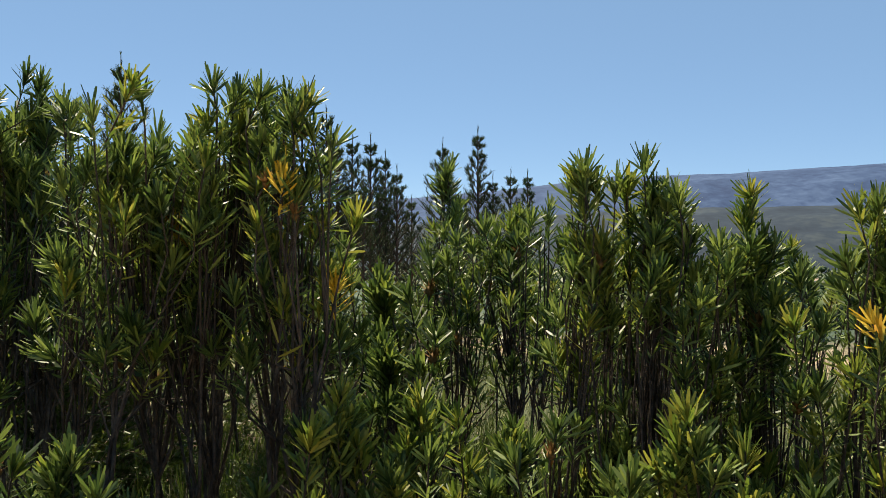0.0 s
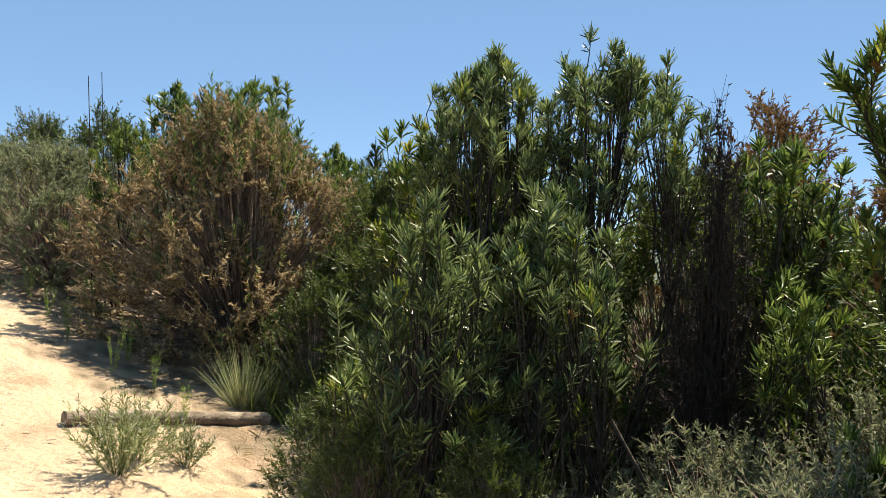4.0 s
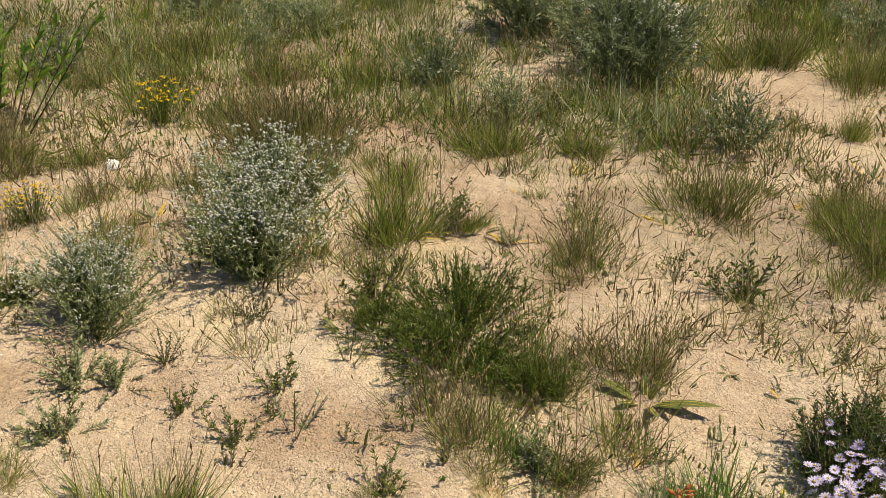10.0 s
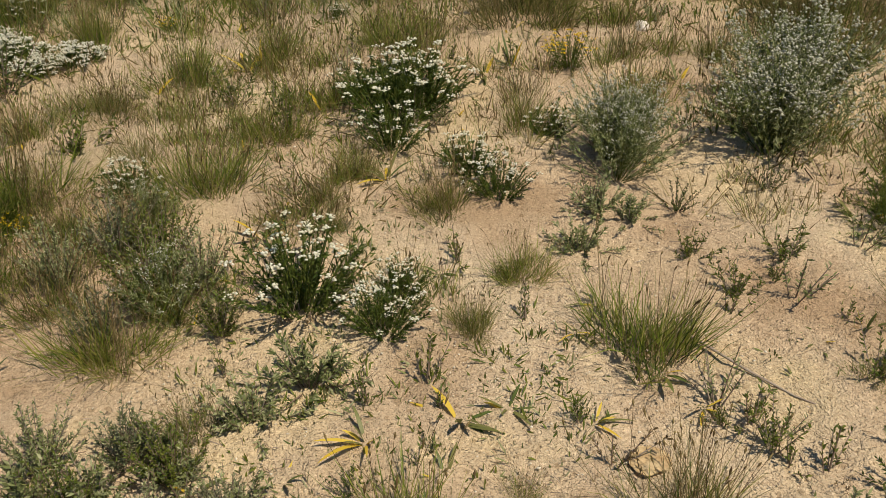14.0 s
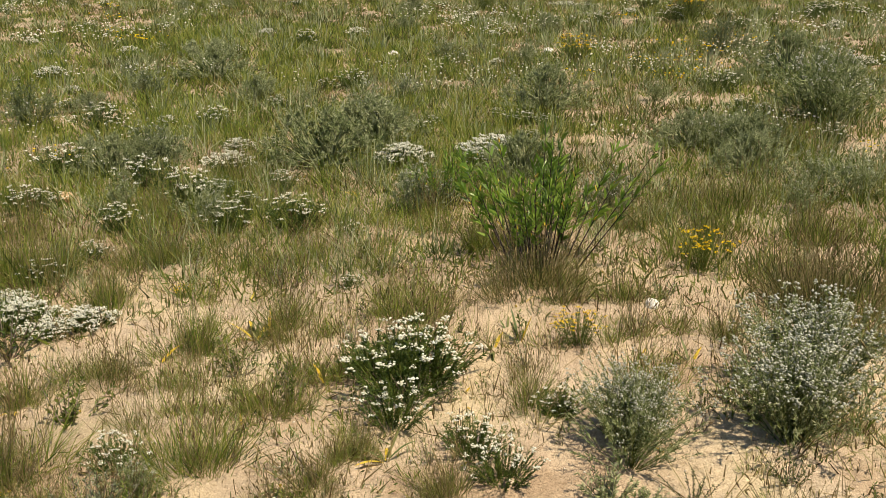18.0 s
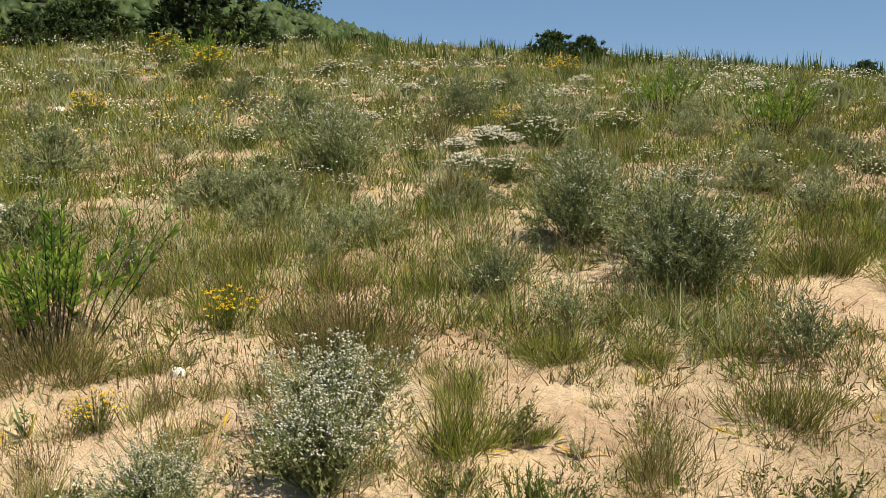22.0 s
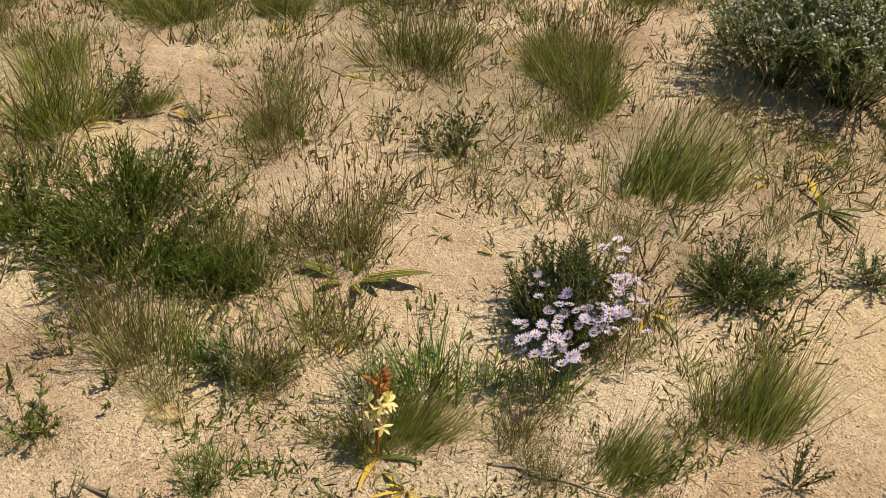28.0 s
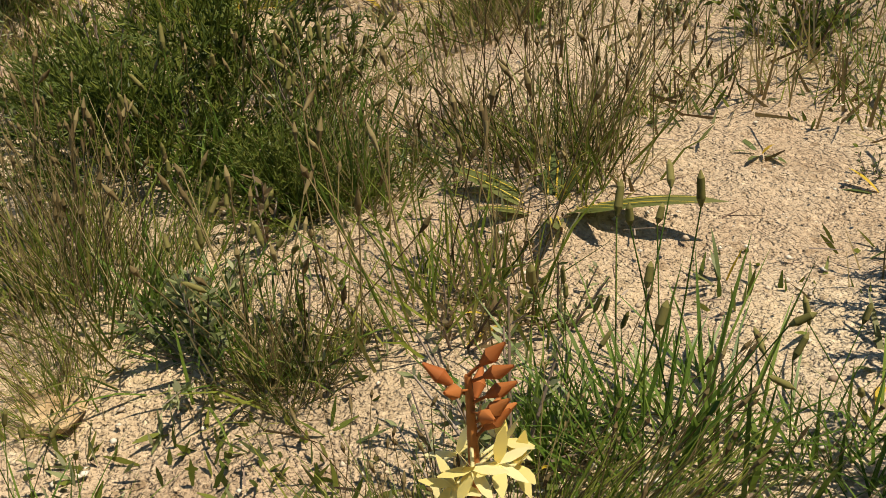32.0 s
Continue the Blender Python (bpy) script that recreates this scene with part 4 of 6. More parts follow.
# x, y, height in metres
set_out(stand, [(x, y, h / 2.4, spin()) for x, y, h in ((5.2, 2.6, 2.75), (4.9, 1.3, 2.35), (5.6, 1.7, 2.6), (4.4, -1.2, 2.1), (5.9, -0.7, 2.2), (5.6, -1.9, 2.2), (4.3, -2.1, 2.1), (7.5, -0.35, 2.2), (2.75, 5.95, 2.45), (3.2, 5.6, 2.4), (4.6, 4.7, 2.5),
                                                      (1.5, 10.3, 2.4), (2.3, 10.4, 2.6), (3.1, 9.6, 2.05), (0.9, 9.5, 1.8), (4.0, 8.0, 1.95), (4.6, 6.6, 2.3), (3.6, 6.4, 2.2), (3.0, 9.0, 1.9))])
set_out([forked_shrub()], [(3.578, 2.169, 1.0, 0.0)])
dead = round_bush(2.3, 0.3, 460, 15, 0.03, DARKBARK, DARKBARK, "dead_shrub", "dead blackened shrub with bare twigs and old cones", inner=0.3)
set_out([dead], [(3.8, 4.3, 0.98, 0.2)])
russet = round_bush(2.7, 1.1, 600, 72, 0.042, RUSSET, TWIG, "russet_bush", "tall russet brown bush", inner=0.5)
set_out([russet], [(5.9, 6.0, 1.0, 0.0), (6.5, 5.2, 0.9, 2.0)])


BALDTWIG = earthy("bald_twig", [(0.14, 0.115, 0.09), (0.26, 0.22, 0.18), (0.38, 0.34, 0.29)], 14, bump=0.4)


def green_shoots(top, tip, out):
    """Green shoots that still leaf at the crown of the withered bush."""
    high = (tip[:, 2] > 1.55) | (rng.random(len(tip)) < 0.3)
    a = tip[high]
    b = a + unit(out[high] + UP) * rng.uniform(0.12, 0.35, (len(a), 1))
    p, d = leaf_stems(a, b, 22, (0.4, 0.9), 0.0)
    q = tip[rng.random(len(tip)) < 0.2]
    part("bare_branchwork", [tubes(q * 0.4 + rng.normal(0, 0.04, q.shape), q * 1.03, 0.011, 0.0045, 4)], BALDTWIG, top, "bare grey branches")
    part("green_foliage", [strips(p, d, rng.uniform(0.04, 0.09, len(p)), 0.01, 0, 2, (0.5, 1, 0.15), turn=rng.uniform(0, 3, len(p)))], TALLLEAF, top, "green leaves at the crown")


brown = round_bush(2.05, 1.5, 1300, 66, 0.042, BROWNLEAF, TWIG, "withered_bush", "large withered brown bush with bare twigs", ragged=0.2, extra=green_shoots, inner=0.72, leaf_wide=0.36)
set_out([brown], [(1.95, 8.6, 0.94, 0.4)])
balls = [round_bush(1.2, 0.95, 520, 66, 0.034, inner=0.7), round_bush(1.0, 0.9, 460, 60, 0.032, inner=0.7), round_bush(1.5, 0.8, 400, 60, 0.038, DEEPGREEN, inner=0.7, label="dark green bush beside the path")]
set_out(balls, spots_of([(0.35, 10.3, 1.1), (-0.75, 13.7, 0.8), (1.0, 12.2, 1.1), (-0.2, 12.2, 0.85), (-1.5, 16.6, 0.7), (0.2, 15.0, 1.0), (2.2, 12.5, 1.2)]))
set_out(balls[2:], spots_of([(4.2, -0.6, 0.5), (4.5, 0.1, 0.5), (4.0, -1.3, 0.45), (5.0, -1.0, 0.55), (4.6, 0.8, 0.6), (5.5, 0.6, 0.6), (3.9, 0.3, 0.4), (1.75, 4.8, 0.5), (1.62, 4.25, 0.42), (2.05, 3.75, 0.45), (2.3, 3.3, 0.35), (6.6, 4.1, 1.45), (6.0, 3.3, 1.3), (7.2, 2.9, 1.4), (5.0, 4.9, 1.3), (5.4, 3.9, 1.1), (4.4, 5.4, 1.3), (8.2, 1.6, 1.2), (7.6, 0.6, 1.0), (8.5, -1.5, 1.1), (2.5, 7.2, 0.75), (3.3, 7.0, 0.9), (2.15, 6.8, 0.55), (2.9, 6.2, 0.6), (3.6, 5.6, 0.75), (2.35, 6.3, 0.45), (3.1, 7.7, 1.2), (3.6, 8.2, 1.3), (2.75, 6.7, 0.95), (3.2, 6.2, 0.95), (2.6, 5.7, 0.75), (3.9, 7.4, 1.25), (5.7, 3.7, 1.5), (6.2, 3.2, 1.55), (4.9, 3.35, 1.4)]))
heaths = [round_bush(0.85, 0.75, 380, 48, 0.026, HEATHLEAF, TWIG, "grey_heath", "low grey-green heath bush in the undergrowth", "grey heath bushes", ragged=0.25), round_bush(0.7, 0.8, 380, 48, 0.026, HEATHLEAF, TWIG, "grey_heath", "low grey-green heath bush in the undergrowth", "grey heath bushes", ragged=0.25)]
set_out(heaths, spots_of([(2.45, 1.8, 1.15), (2.4, 1.35, 1.1), (2.55, 2.3, 1.15), (2.7, 3.0, 1.0), (2.2, 2.5, 0.8), (3.3, 3.5, 1.1), (2.8, 2.2, 0.85), (3.6, 2.7, 1.1), (4.1, 3.3, 1.1), (2.5, 1.7, 0.6), (3.2, 1.2, 0.7), (2.0, 3.2, 0.6), (4.4, 2.4, 1.1), (4.8, 4.0, 1.2)]))
pines = [pine_tree(9.0, 1.9, 18), pine_tree(9.0, 1.6, 17), pine_tree(8.0, 1.9, 18)]


def pine_to(x, y, top):
    return (x, y, (top - float(height(x, y))) / 9.0, spin())


set_out(pines[:2], [pine_to(*q) for q in ((22.2, 9.4, 6.3), (25.3, 6.6, 6.0), (26.4, 6.5, 6.3), (26.7, 5.1, 5.6), (25.8, 4.6, 4.6), (27.8, 4.5, 4.9), (26.9, 3.8, 4.8), (28.0, 3.5, 4.4), (26.0, 2.9, 3.8), (30.2, 0.7, 5.4), (29.2, 1.8, 4.9), (30.2, 0.2, 3.8),
                                         (31.2, -0.4, 4.1), (32.2, -1.0, 4.1), (24.9, 3.7, 3.3), (26.0, 3.4, 3.2), (28.8, 4.9, 3.5), (31.2, 1.2, 3.3), (33.0, -3.0, 3.2), (24.5, 5.6, 3.6), (27.2, 2.6, 3.0))])
set_out(pines[2:], [pine_to(*q) for q in ((10.8, 30.0, 5.6), (12.9, 29.3, 6.0), (11.8, 31.0, 4.6), (14.5, 28.0, 5.4), (9.8, 31.5, 4.4))])

# ---- the slope: plants set one by one ----
fans = [grass_tuft(440, 0.25, 44, 12, 0.35), grass_tuft(380, 0.24, 54, 18, 0.45, blade=OLIVE), grass_tuft(420, 0.22, 60, 10, 0.35), grass_tuft(340, 0.24, 62, 20, 0.5)]
set_out(fans, spots_of([(-1.7, 0.49, 0.91), (-1.86, 0.08, 0.52), (-2.08, 0.23, 0.61), (-2.97, 0.36, 0.8), (-1.44, 1.27, 0.47), (-1.65, 1.64, 0.64), (-1.53, 1.01, 0.46), (-1.27, 0.12, 0.35), (-1.19, 0.2, 0.3), (-1.34, 1.45, 0.43), (-1.18, -0.1, 1.03), (-1.56, 3.01, 0.99), (-1.81, 3.23, 0.79), (-2.17, 2.86, 1.2), (-2.67, 1.72, 1.29), (-1.08, 1.46, 0.52), (-0.49, 1.63, 0.57), (-0.63, 3.48, 0.48), (-3.06, 2.5, 1.2), (-1.79, 4.18, 0.73), (-1.9, 3.96, 0.61), (-3.22, 4.53, 1.5), (-2.77, 4.76, 1.5), (-3.19, 6.88, 1.5), (-2.36, 4, 0.74), (-3.37, 1.2, 0.76), (-3.75, -0.1, 1.03), (-3.79, 0.9, 0.9), (-4.64, 0.36, 0.87), (-4.03, 0.67, 0.77)]) + spots_of([(-2.65, -0.74, 1.12), (-2.67, -1.4, 1.47), (-3.05, -0.57, 0.75), (-3.32, -1.18, 0.68), (-4.53, -2.01, 1.5), (-4.69, -1.3, 1.01), (-3.55, -0.98, 0.95), (-2.46, -1.15, 0.55), (-2.69, -0.28, 0.55), (-3.83, -2.05, 0.82), (-2.25, -1.38, 0.89), (-2.42, -0.93, 0.76), (-2.93, -1.85, 1.11), (-3.75, -0.6, 0.97), (-1.63, 3.17, 0.99), (-1.98, 4.37, 1.09), (-3.91, 5.78, 1.5), (-1.92, 4.1, 0.93), (-5.24, 6.92, 1.5), (-3.24, 6.1, 1.5), (-3.3, -1.29, 0.78), (-1.87, -0.9, 0.99), (-2.57, 1.99, 0.48), (-1.56, 1.31, 0.76), (-2.98, 1.96, 0.96), (-1.77, 3.34, 0.83), (-2.91, 2.85, 0.64)]))
wiry_tufts = [grass_tuft(200, 0.25, 58, 26, 0.8, label="sparse wiry tuft with many brown seed heads", blade=OLIVE), grass_tuft(240, 0.22, 66, 20, 0.7, label="sparse wiry tuft with many brown seed heads", blade=OLIVE)]
set_out(wiry_tufts, spots_of([(-1.2, 0.46, 0.86), (-2.43, 0.07, 0.77), (-1.71, 1.29, 0.74), (-2.13, 2.19, 1.06), (-1.57, 1.9, 1.0), (-0.86, 1.69, 0.59), (-0.75, 1.65, 0.42), (-3.45, 1.95, 0.78), (-3.26, 2.93, 0.71), (-5.16, 1.74, 0.86), (-2.09, -1.09, 0.84), (-2, -0.75, 0.74), (-1.56, -0.61, 0.58), (-2.56, -0.36, 0.65), (-2.9, -0.99, 0.74), (-3.15, -1.5, 1.08), (-3.23, -1.19, 0.71), (-2.72, -0.23, 0.53), (-2.39, -0.32, 0.48)]))
rushes = [grass_tuft(640, 0.24, 60, 24, 0.5, label="dense dark olive rush clump with brown tips", foot=0.13, blade=RUSH), grass_tuft(560, 0.27, 50, 18, 0.5, label="dense dark olive rush clump with brown tips", foot=0.12, blade=RUSH)]
set_out(rushes, spots_of([(-3.81, 1.8, 1.3), (-5.74, 3.64, 1.3), (-4.04, 0.5, 1.3), (-3.59, 1.66, 1.11), (-4.51, 2.04, 0.89), (-8.27, 4.94, 1.3), (-2.63, -1.3, 0.7)]))
tall_grass = [grass_tuft(260, 0.3, 34, 16, 0.4, label="upright clump of thin olive grass", foot=0.12, blade=OLIVE), grass_tuft(240, 0.27, 40, 12, 0.3, label="upright clump of thin green grass", foot=0.13)]
set_out(tall_grass, spots_of([(-4.8, 1.26, 0.92), (-5.27, 3.43, 1.05), (-5.1, 2.84, 0.68), (-5.96, 2.63, 0.97), (-3.32, 3.13, 0.69), (-4.97, 1.61, 0.79), (-3.2, 1.93, 0.51), (-3.84, -0.05, 0.87), (-5.21, -2.31, 1.05), (-4.39, -0.3, 0.53), (-5.05, 1.81, 1.05), (-6.01, -2.9, 1.05), (-4.15, -1.45, 0.68), (-4.97, 0.15, 1.01), (-6.12, -1.21, 1.05), (-4.37, -0.73, 0.61), (-4.47, -1.88, 1.05), (-4.03, -2.23, 1.05), (-5.3, -1.55, 1.05), (-3.27, -0.86, 0.65), (-3.51, 1.76, 1.05), (-5.48, 3.46, 1.05), (-2.69, 4.54, 1.05), (-3.36, 4.73, 1.05), (-6.43, 5.97, 1.05), (-3.03, 6.43, 1.05), (-6.25, 2.58, 1.05), (-2.95, 6.24, 1.05), (-6.75, 9.19, 1.05), (-6.66, 10.53, 1.05)]) + spots_of([(-4.57, 5.83, 1.05), (-2.31, -1.09, 0.73), (-2.44, -0.01, 0.38), (-4.52, -2.12, 1.05), (-4.57, -1.36, 0.72), (-4.22, -2.23, 0.72), (-3.62, -0.6, 0.51)]))
blown = [grass_tuft(460, 0.3, 34, 16, 0.25, (0.15, 0.6), label="grass tuft bent over by the wind")]
set_out(blown, [(x, y, size, turn) for (x, y, size), turn in zip([(-1.09, 2.73, 1.26), (-0.64, 1.75, 0.61), (-0.5, 2.07, 0.78), (-1.01, 1.54, 0.57)], (0.0, -0.2, 0.1, -0.3))])
leafy_clumps = [wiry_shrub(120, 0.2, 26, 0.0, "green_shrublet", "dense leafy green shrublet tangled with grass", HERB, 78, 0.011, group="green shrublets")]
set_out(leafy_clumps, spots_of([(-2.14, 1.35, 0.79), (-2, 1.57, 1.19), (-0.75, 2.43, 0.66), (-1.87, 1.43, 1.11), (-1.66, 1.57, 0.66), (-2.53, -1.38, 0.82)]))
silvers = [wiry_shrub(110, 0.4, 34, 0.75, leaf_len=0.016), wiry_shrub(100, 0.34, 32, 0.4, leaf_len=0.016)]
set_out(silvers, spots_of([(-2.61, 1.17, 0.94), (-0.92, 3.71, 1.38), (-2.9, 1.36, 1.04), (-1.16, 3.69, 1.26), (-2.66, 0.65, 0.72), (-1.35, 4.43, 0.71), (-1.58, 4.41, 0.48), (-1.15, 4.36, 0.52), (-1.19, 4.92, 0.51)]))
greys = [wiry_shrub(64, 0.44, 26, 0.3, lean=60, label="bushy grey-green shrublet with fine leaves"), wiry_shrub(58, 0.4, 26, 0.1, lean=58, label="bushy grey-green shrublet with fine leaves", leaf=BALLLEAF)]
set_out(greys, spots_of([(-2.54, 0.62, 0.66), (-3.34, 3.68, 1.35), (-4.49, 3.89, 1.5), (-3.95, 2.76, 0.78), (-3.81, 3.89, 1.5), (-4.42, 3.69, 1.46), (-7.18, 3.33, 1.5), (-9.24, 5.83, 1.5), (-6.34, 2.24, 0.76), (-8.26, -3.47, 1.24), (-2.48, -0.89, 0.41), (-6.44, 2.42, 0.79), (-5.11, -2.95, 1.2), (-3.58, 3.7, 1.5), (-7.88, 3.7, 1.33), (-11.18, 3.84, 1.5), (-2.32, 10.17, 1.17), (-1.59, 8.52, 1.08), (-2.6, 8.71, 1.24), (-6.88, 15.77, 1.5), (-2.04, -0.74, 0.56)]))
grey_far = [wiry_shrub(46, 0.5, 14, 0.2, label="bushy grey-green shrublet with fine leaves", leaf_len=0.034), wiry_shrub(40, 0.42, 14, 0.3, label="bushy grey-green shrublet with fine leaves", leaf=BALLLEAF, leaf_len=0.034)]
set_out(grey_far, spots_of([(-7.1, -0.4, 1.1), (-6.7, -1.9, 0.9), (-6.99, 3.29, 1.2), (-1.4, 6.9, 1.1), (-1.95, 9.1, 1.1), (-1.6, 8.0, 0.7), (-2.3, 10.8, 1.3), (-1.5, 7.4, 0.8), (0.75, 5.5, 0.7), (1.01, 5.47, 0.7), (0.62, 5.23, 0.9), (-2.7, 8.9, 1.2), (-7.8, 6.0, 1.3), (-9.4, 6.1, 1.3), (-10.5, 10.8, 1.4)]))
whites = [everlasting(), everlasting(130, 0.15, 68, head=0.013, label="low mat of white everlasting flowers", flowers=1.0)]
set_out(whites[:1], spots_of([(-2.02, -0.39, 1.25), (-1.88, -0.16, 0.72), (-3.06, -0.09, 1.28), (-2.65, 0.15, 0.74), (-2.86, 0.45, 0.54), (-3.97, 2.77, 0.84), (-5.17, -1.72, 0.85), (-3.17, 0.01, 1.31), (-2.49, 0.22, 0.71), (-5.08, -1.09, 0.91), (-5.03, -0.69, 1.09), (-6.49, -2.48, 1.2), (-15.09, 4.34, 1.5), (-15.62, 7.13, 1.5), (-7.7, 5.87, 1.5), (-7.52, 6.84, 1.5), (-2.02, -0.12, 0.63)]))
set_out(whites[1:], spots_of([(-7.55, 5.83, 0.8), (-7.47, 6.14, 0.72), (-7.65, 5.52, 0.68), (-7.39, 5.98, 0.64), (-7.74, 5.7, 0.64), (-18.13, 3.18, 0.8), (-18.05, 3.49, 0.72), (-18.23, 2.87, 0.68), (-17.97, 3.33, 0.64), (-18.32, 3.05, 0.64), (-3.9, -1.77, 0.8), (-3.82, -1.46, 0.72), (-4, -2.08, 0.68), (-3.74, -1.62, 0.64), (-4.09, -1.9, 0.64)]))
set_out(whites, spots_of([(-7.3, 5.66, 1.7), (-7.7, 5.3, 1.4), (-3.2, 9.3, 1.5), (-2.9, 9.6, 1.4), (-5.6, -1.4, 1.3)]))
golds = [everlasting(60, 0.24, 40, YELLOW, 0.012, "yellow_daisy_clump", "clump of small bright yellow button daisies", "yellow daisy clumps", 0.8, 6, HERB)]
set_out(golds, spots_of([(-3.65, 6.41, 0.93), (-4.11, 1.35, 0.9), (-3.39, 0.62, 0.67), (-2.49, -1.33, 0.35), (-4.12, -1.12, 0.33), (-3.18, 6.02, 1.13), (-3.92, 6.58, 0.85)]))
set_out(golds, spots_of([(-17.6, 4.6, 2.6), (-15.0, 4.6, 2.2), (-17.7, 1.5, 2.2), (-8.3, 6.0, 1.3), (-13.0, 10.5, 1.8), (-11.0, 2.0, 1.4), (-4.7, 4.6, 0.6)]))
asters = [aster_bush(clusters=[(0.1, -0.22, 0.13), (0.1, -0.22, 0.13), (0.15, -0.22, 0.13), (0.15, -0.22, 0.13), (0.07, -0.24, 0.13), (0.14, -0.05, 0.13), (0.14, -0.05, 0.13), (0.19, -0.09, 0.13), (0.14, -0.1, 0.13), (0.05, -0.08, 0.13), (0.07, -0.11, 0.13), (-0.01, -0.03, 0.13), (0.08, 0.09, 0.13), (0.0, 0.24, 0.13), (0.11, 0.03, 0.13)])]
set_out(asters, [(-0.98, 2.05, 1.0, 0.0)])
set_out([aster_bush(220, 0.32, 0.4, (), 100, 0.034, label="sprawling aster bush covered in lilac daisies at the path edge")], [(-1.3, 5.95, 1.1, 0.4), (-1.75, 6.2, 1.0, 2.2), (-1.05, 5.55, 0.9, 4.0), (-0.8, 5.3, 0.75, 1.0)])
set_out([willow_shrub()], [(-4.35, 0.6, 1.0, 0.3), (-5.37, 0.19, 0.55, 2.0), (-8.6, 8.6, 1.0, 1.0), (-6.5, 8.15, 1.0, 3.0), (-4.51, 8.43, 0.9, 4.0), (-16.5, 5.0, 1.2, 0.2), (-3.25, 6.3, 0.9, 5.0), (-0.9, 13.6, 1.3, 1.0)])
roses = [strap_rosette(9, 0.14), strap_rosette(6, 0.12, 0.2), strap_rosette(7, 0.15, 0.4, 0.014), strap_rosette(5, 0.17, 0.35, 0.013, (15, 60), "few tall strap leaves with yellow tips")]
set_out(roses, spots_of([(-1.53, 0.01, 0.85), (-1.56, 0.13, 0.78), (-2.65, -0.14, 1.1), (-1.71, 1.07, 0.71), (-1.56, 0.83, 0.37), (-1.02, 0.51, 0.67), (-1.07, 0.38, 0.61), (-0.94, 2.54, 0.79), (-0.72, 2.99, 1.1), (-0.61, 3.11, 0.57), (-1.05, 1.89, 0.66), (-1.38, 3.78, 1.1), (-4.97, 3.08, 1.1), (-2.97, 3.21, 0.96), (-3, 3.53, 1.1), (-4.5, 3.67, 1.1), (-2.16, 1.26, 0.8), (-2.47, 4.44, 1.1), (-2.54, 5.42, 1.08), (-2.45, 5.87, 1.1), (-2.21, 6.39, 1.1), (-3.62, 2.21, 1.1), (-3.92, 3.06, 1.1), (-3.44, 0.39, 1.1), (-2.59, 1.77, 0.74), (-2.58, 1.88, 0.75), (-2.39, 2.03, 0.99), (-4.48, 2.5, 0.96), (-3.41, -1.06, 1.1), (-3.13, -0.67, 1.02)]) + spots_of([(-4.96, -2.58, 1.1), (-3.63, -0.65, 1.1), (-3.4, 0.28, 0.94), (-1.84, -1.19, 0.84), (-1.81, 0.34, 0.5), (-1.23, 1.87, 0.42), (-1.31, 1.66, 0.48)]))
gilded = [strap_rosette(9, 0.2, 0.7, 0.015, (15, 75), "fan of yellowing strap leaves among the grass"), strap_rosette(8, 0.2, 0.35, 0.014, (10, 65), "fan of green strap leaves with yellow tips")]
set_out(gilded, spots_of([(-1.49, -0.21, 0.76), (-3.2, -0.38, 0.9), (-0.93, 1.44, 0.5), (-3.17, 1.01, 0.9), (-5.63, -0.36, 0.9), (-4.12, 0.9, 0.86), (-3.61, -0.7, 0.9), (-2.36, -0.53, 0.9)]))
herbs = [herb_sprig(11, 0.14, 40, 26), herb_sprig(14, 0.12, 60, 26, 0.012, label="low spreading green herb in the sand"), herb_sprig(16, 0.15, 50, 28, 0.011, DEEPGREEN, "dark bushy little herb")]
set_out(herbs, spots_of([(-1.36, 0.7, 1.02), (-1.45, 0.61, 0.57), (-2.33, 0.76, 0.88), (-2.02, 0.98, 1.05), (-1.89, 0.79, 1.1), (-1.33, -0.24, 0.72), (-1.2, 1.16, 0.67), (-0.91, 0.89, 1.1), (-0.86, 1.05, 0.78), (-1.5, 0.29, 0.56), (-1.44, -0.06, 0.55), (-2.54, 1.93, 1.14), (-1.54, 1.02, 1.02), (-1.66, 2.46, 1.82), (-0.38, 1.98, 0.85), (-0.72, 1.41, 1.22), (-3.26, 3, 1.58), (-1.4, 3.79, 1.62), (-2.63, 1.97, 1.25), (-2.31, 1.44, 1.74), (-4.41, 0.5, 1.22), (-4.48, -0.31, 1.25), (-2.86, 0.47, 1.29), (-2.96, -0.04, 1.16), (-2.73, 1.09, 1.16), (-2.98, -1.26, 1.87), (-3.57, -1.71, 1.86), (-3.06, -0.49, 1.19), (-2.08, 0.72, 0.93), (-2.39, 1.07, 0.92)]) + spots_of([(-3.3, -0.72, 1.28), (-1.93, 0.92, 0.76), (-0.77, 2.49, 1.06)]))
thin_herbs = [herb_sprig(6, 0.08, 70, 16, 0.012, BROADLEAF, "thin small herb on bare sand")]
set_out(thin_herbs, spots_of([(-2.7, 3.75, 1.1), (-1.96, 3.04, 1.05), (-1.94, 2.42, 0.76), (-1.45, 2.53, 0.87), (-1.31, 2.48, 0.84), (-2.86, 2.81, 1.16), (-2.03, 2.67, 0.82), (-2.19, 4.55, 1.2), (-1.71, 2.54, 2.11), (-1.18, 1.17, 0.6), (-2.34, 0.98, 0.53), (-1.3, 2.18, 0.61)]))
felt = [herb_sprig(26, 0.11, 82, 40, 0.013, GREYLEAF, "flat felted grey herb spread on the sand"), herb_sprig(30, 0.1, 78, 44, 0.009, DEEPGREEN, "low dark mat-forming herb on the sand")]
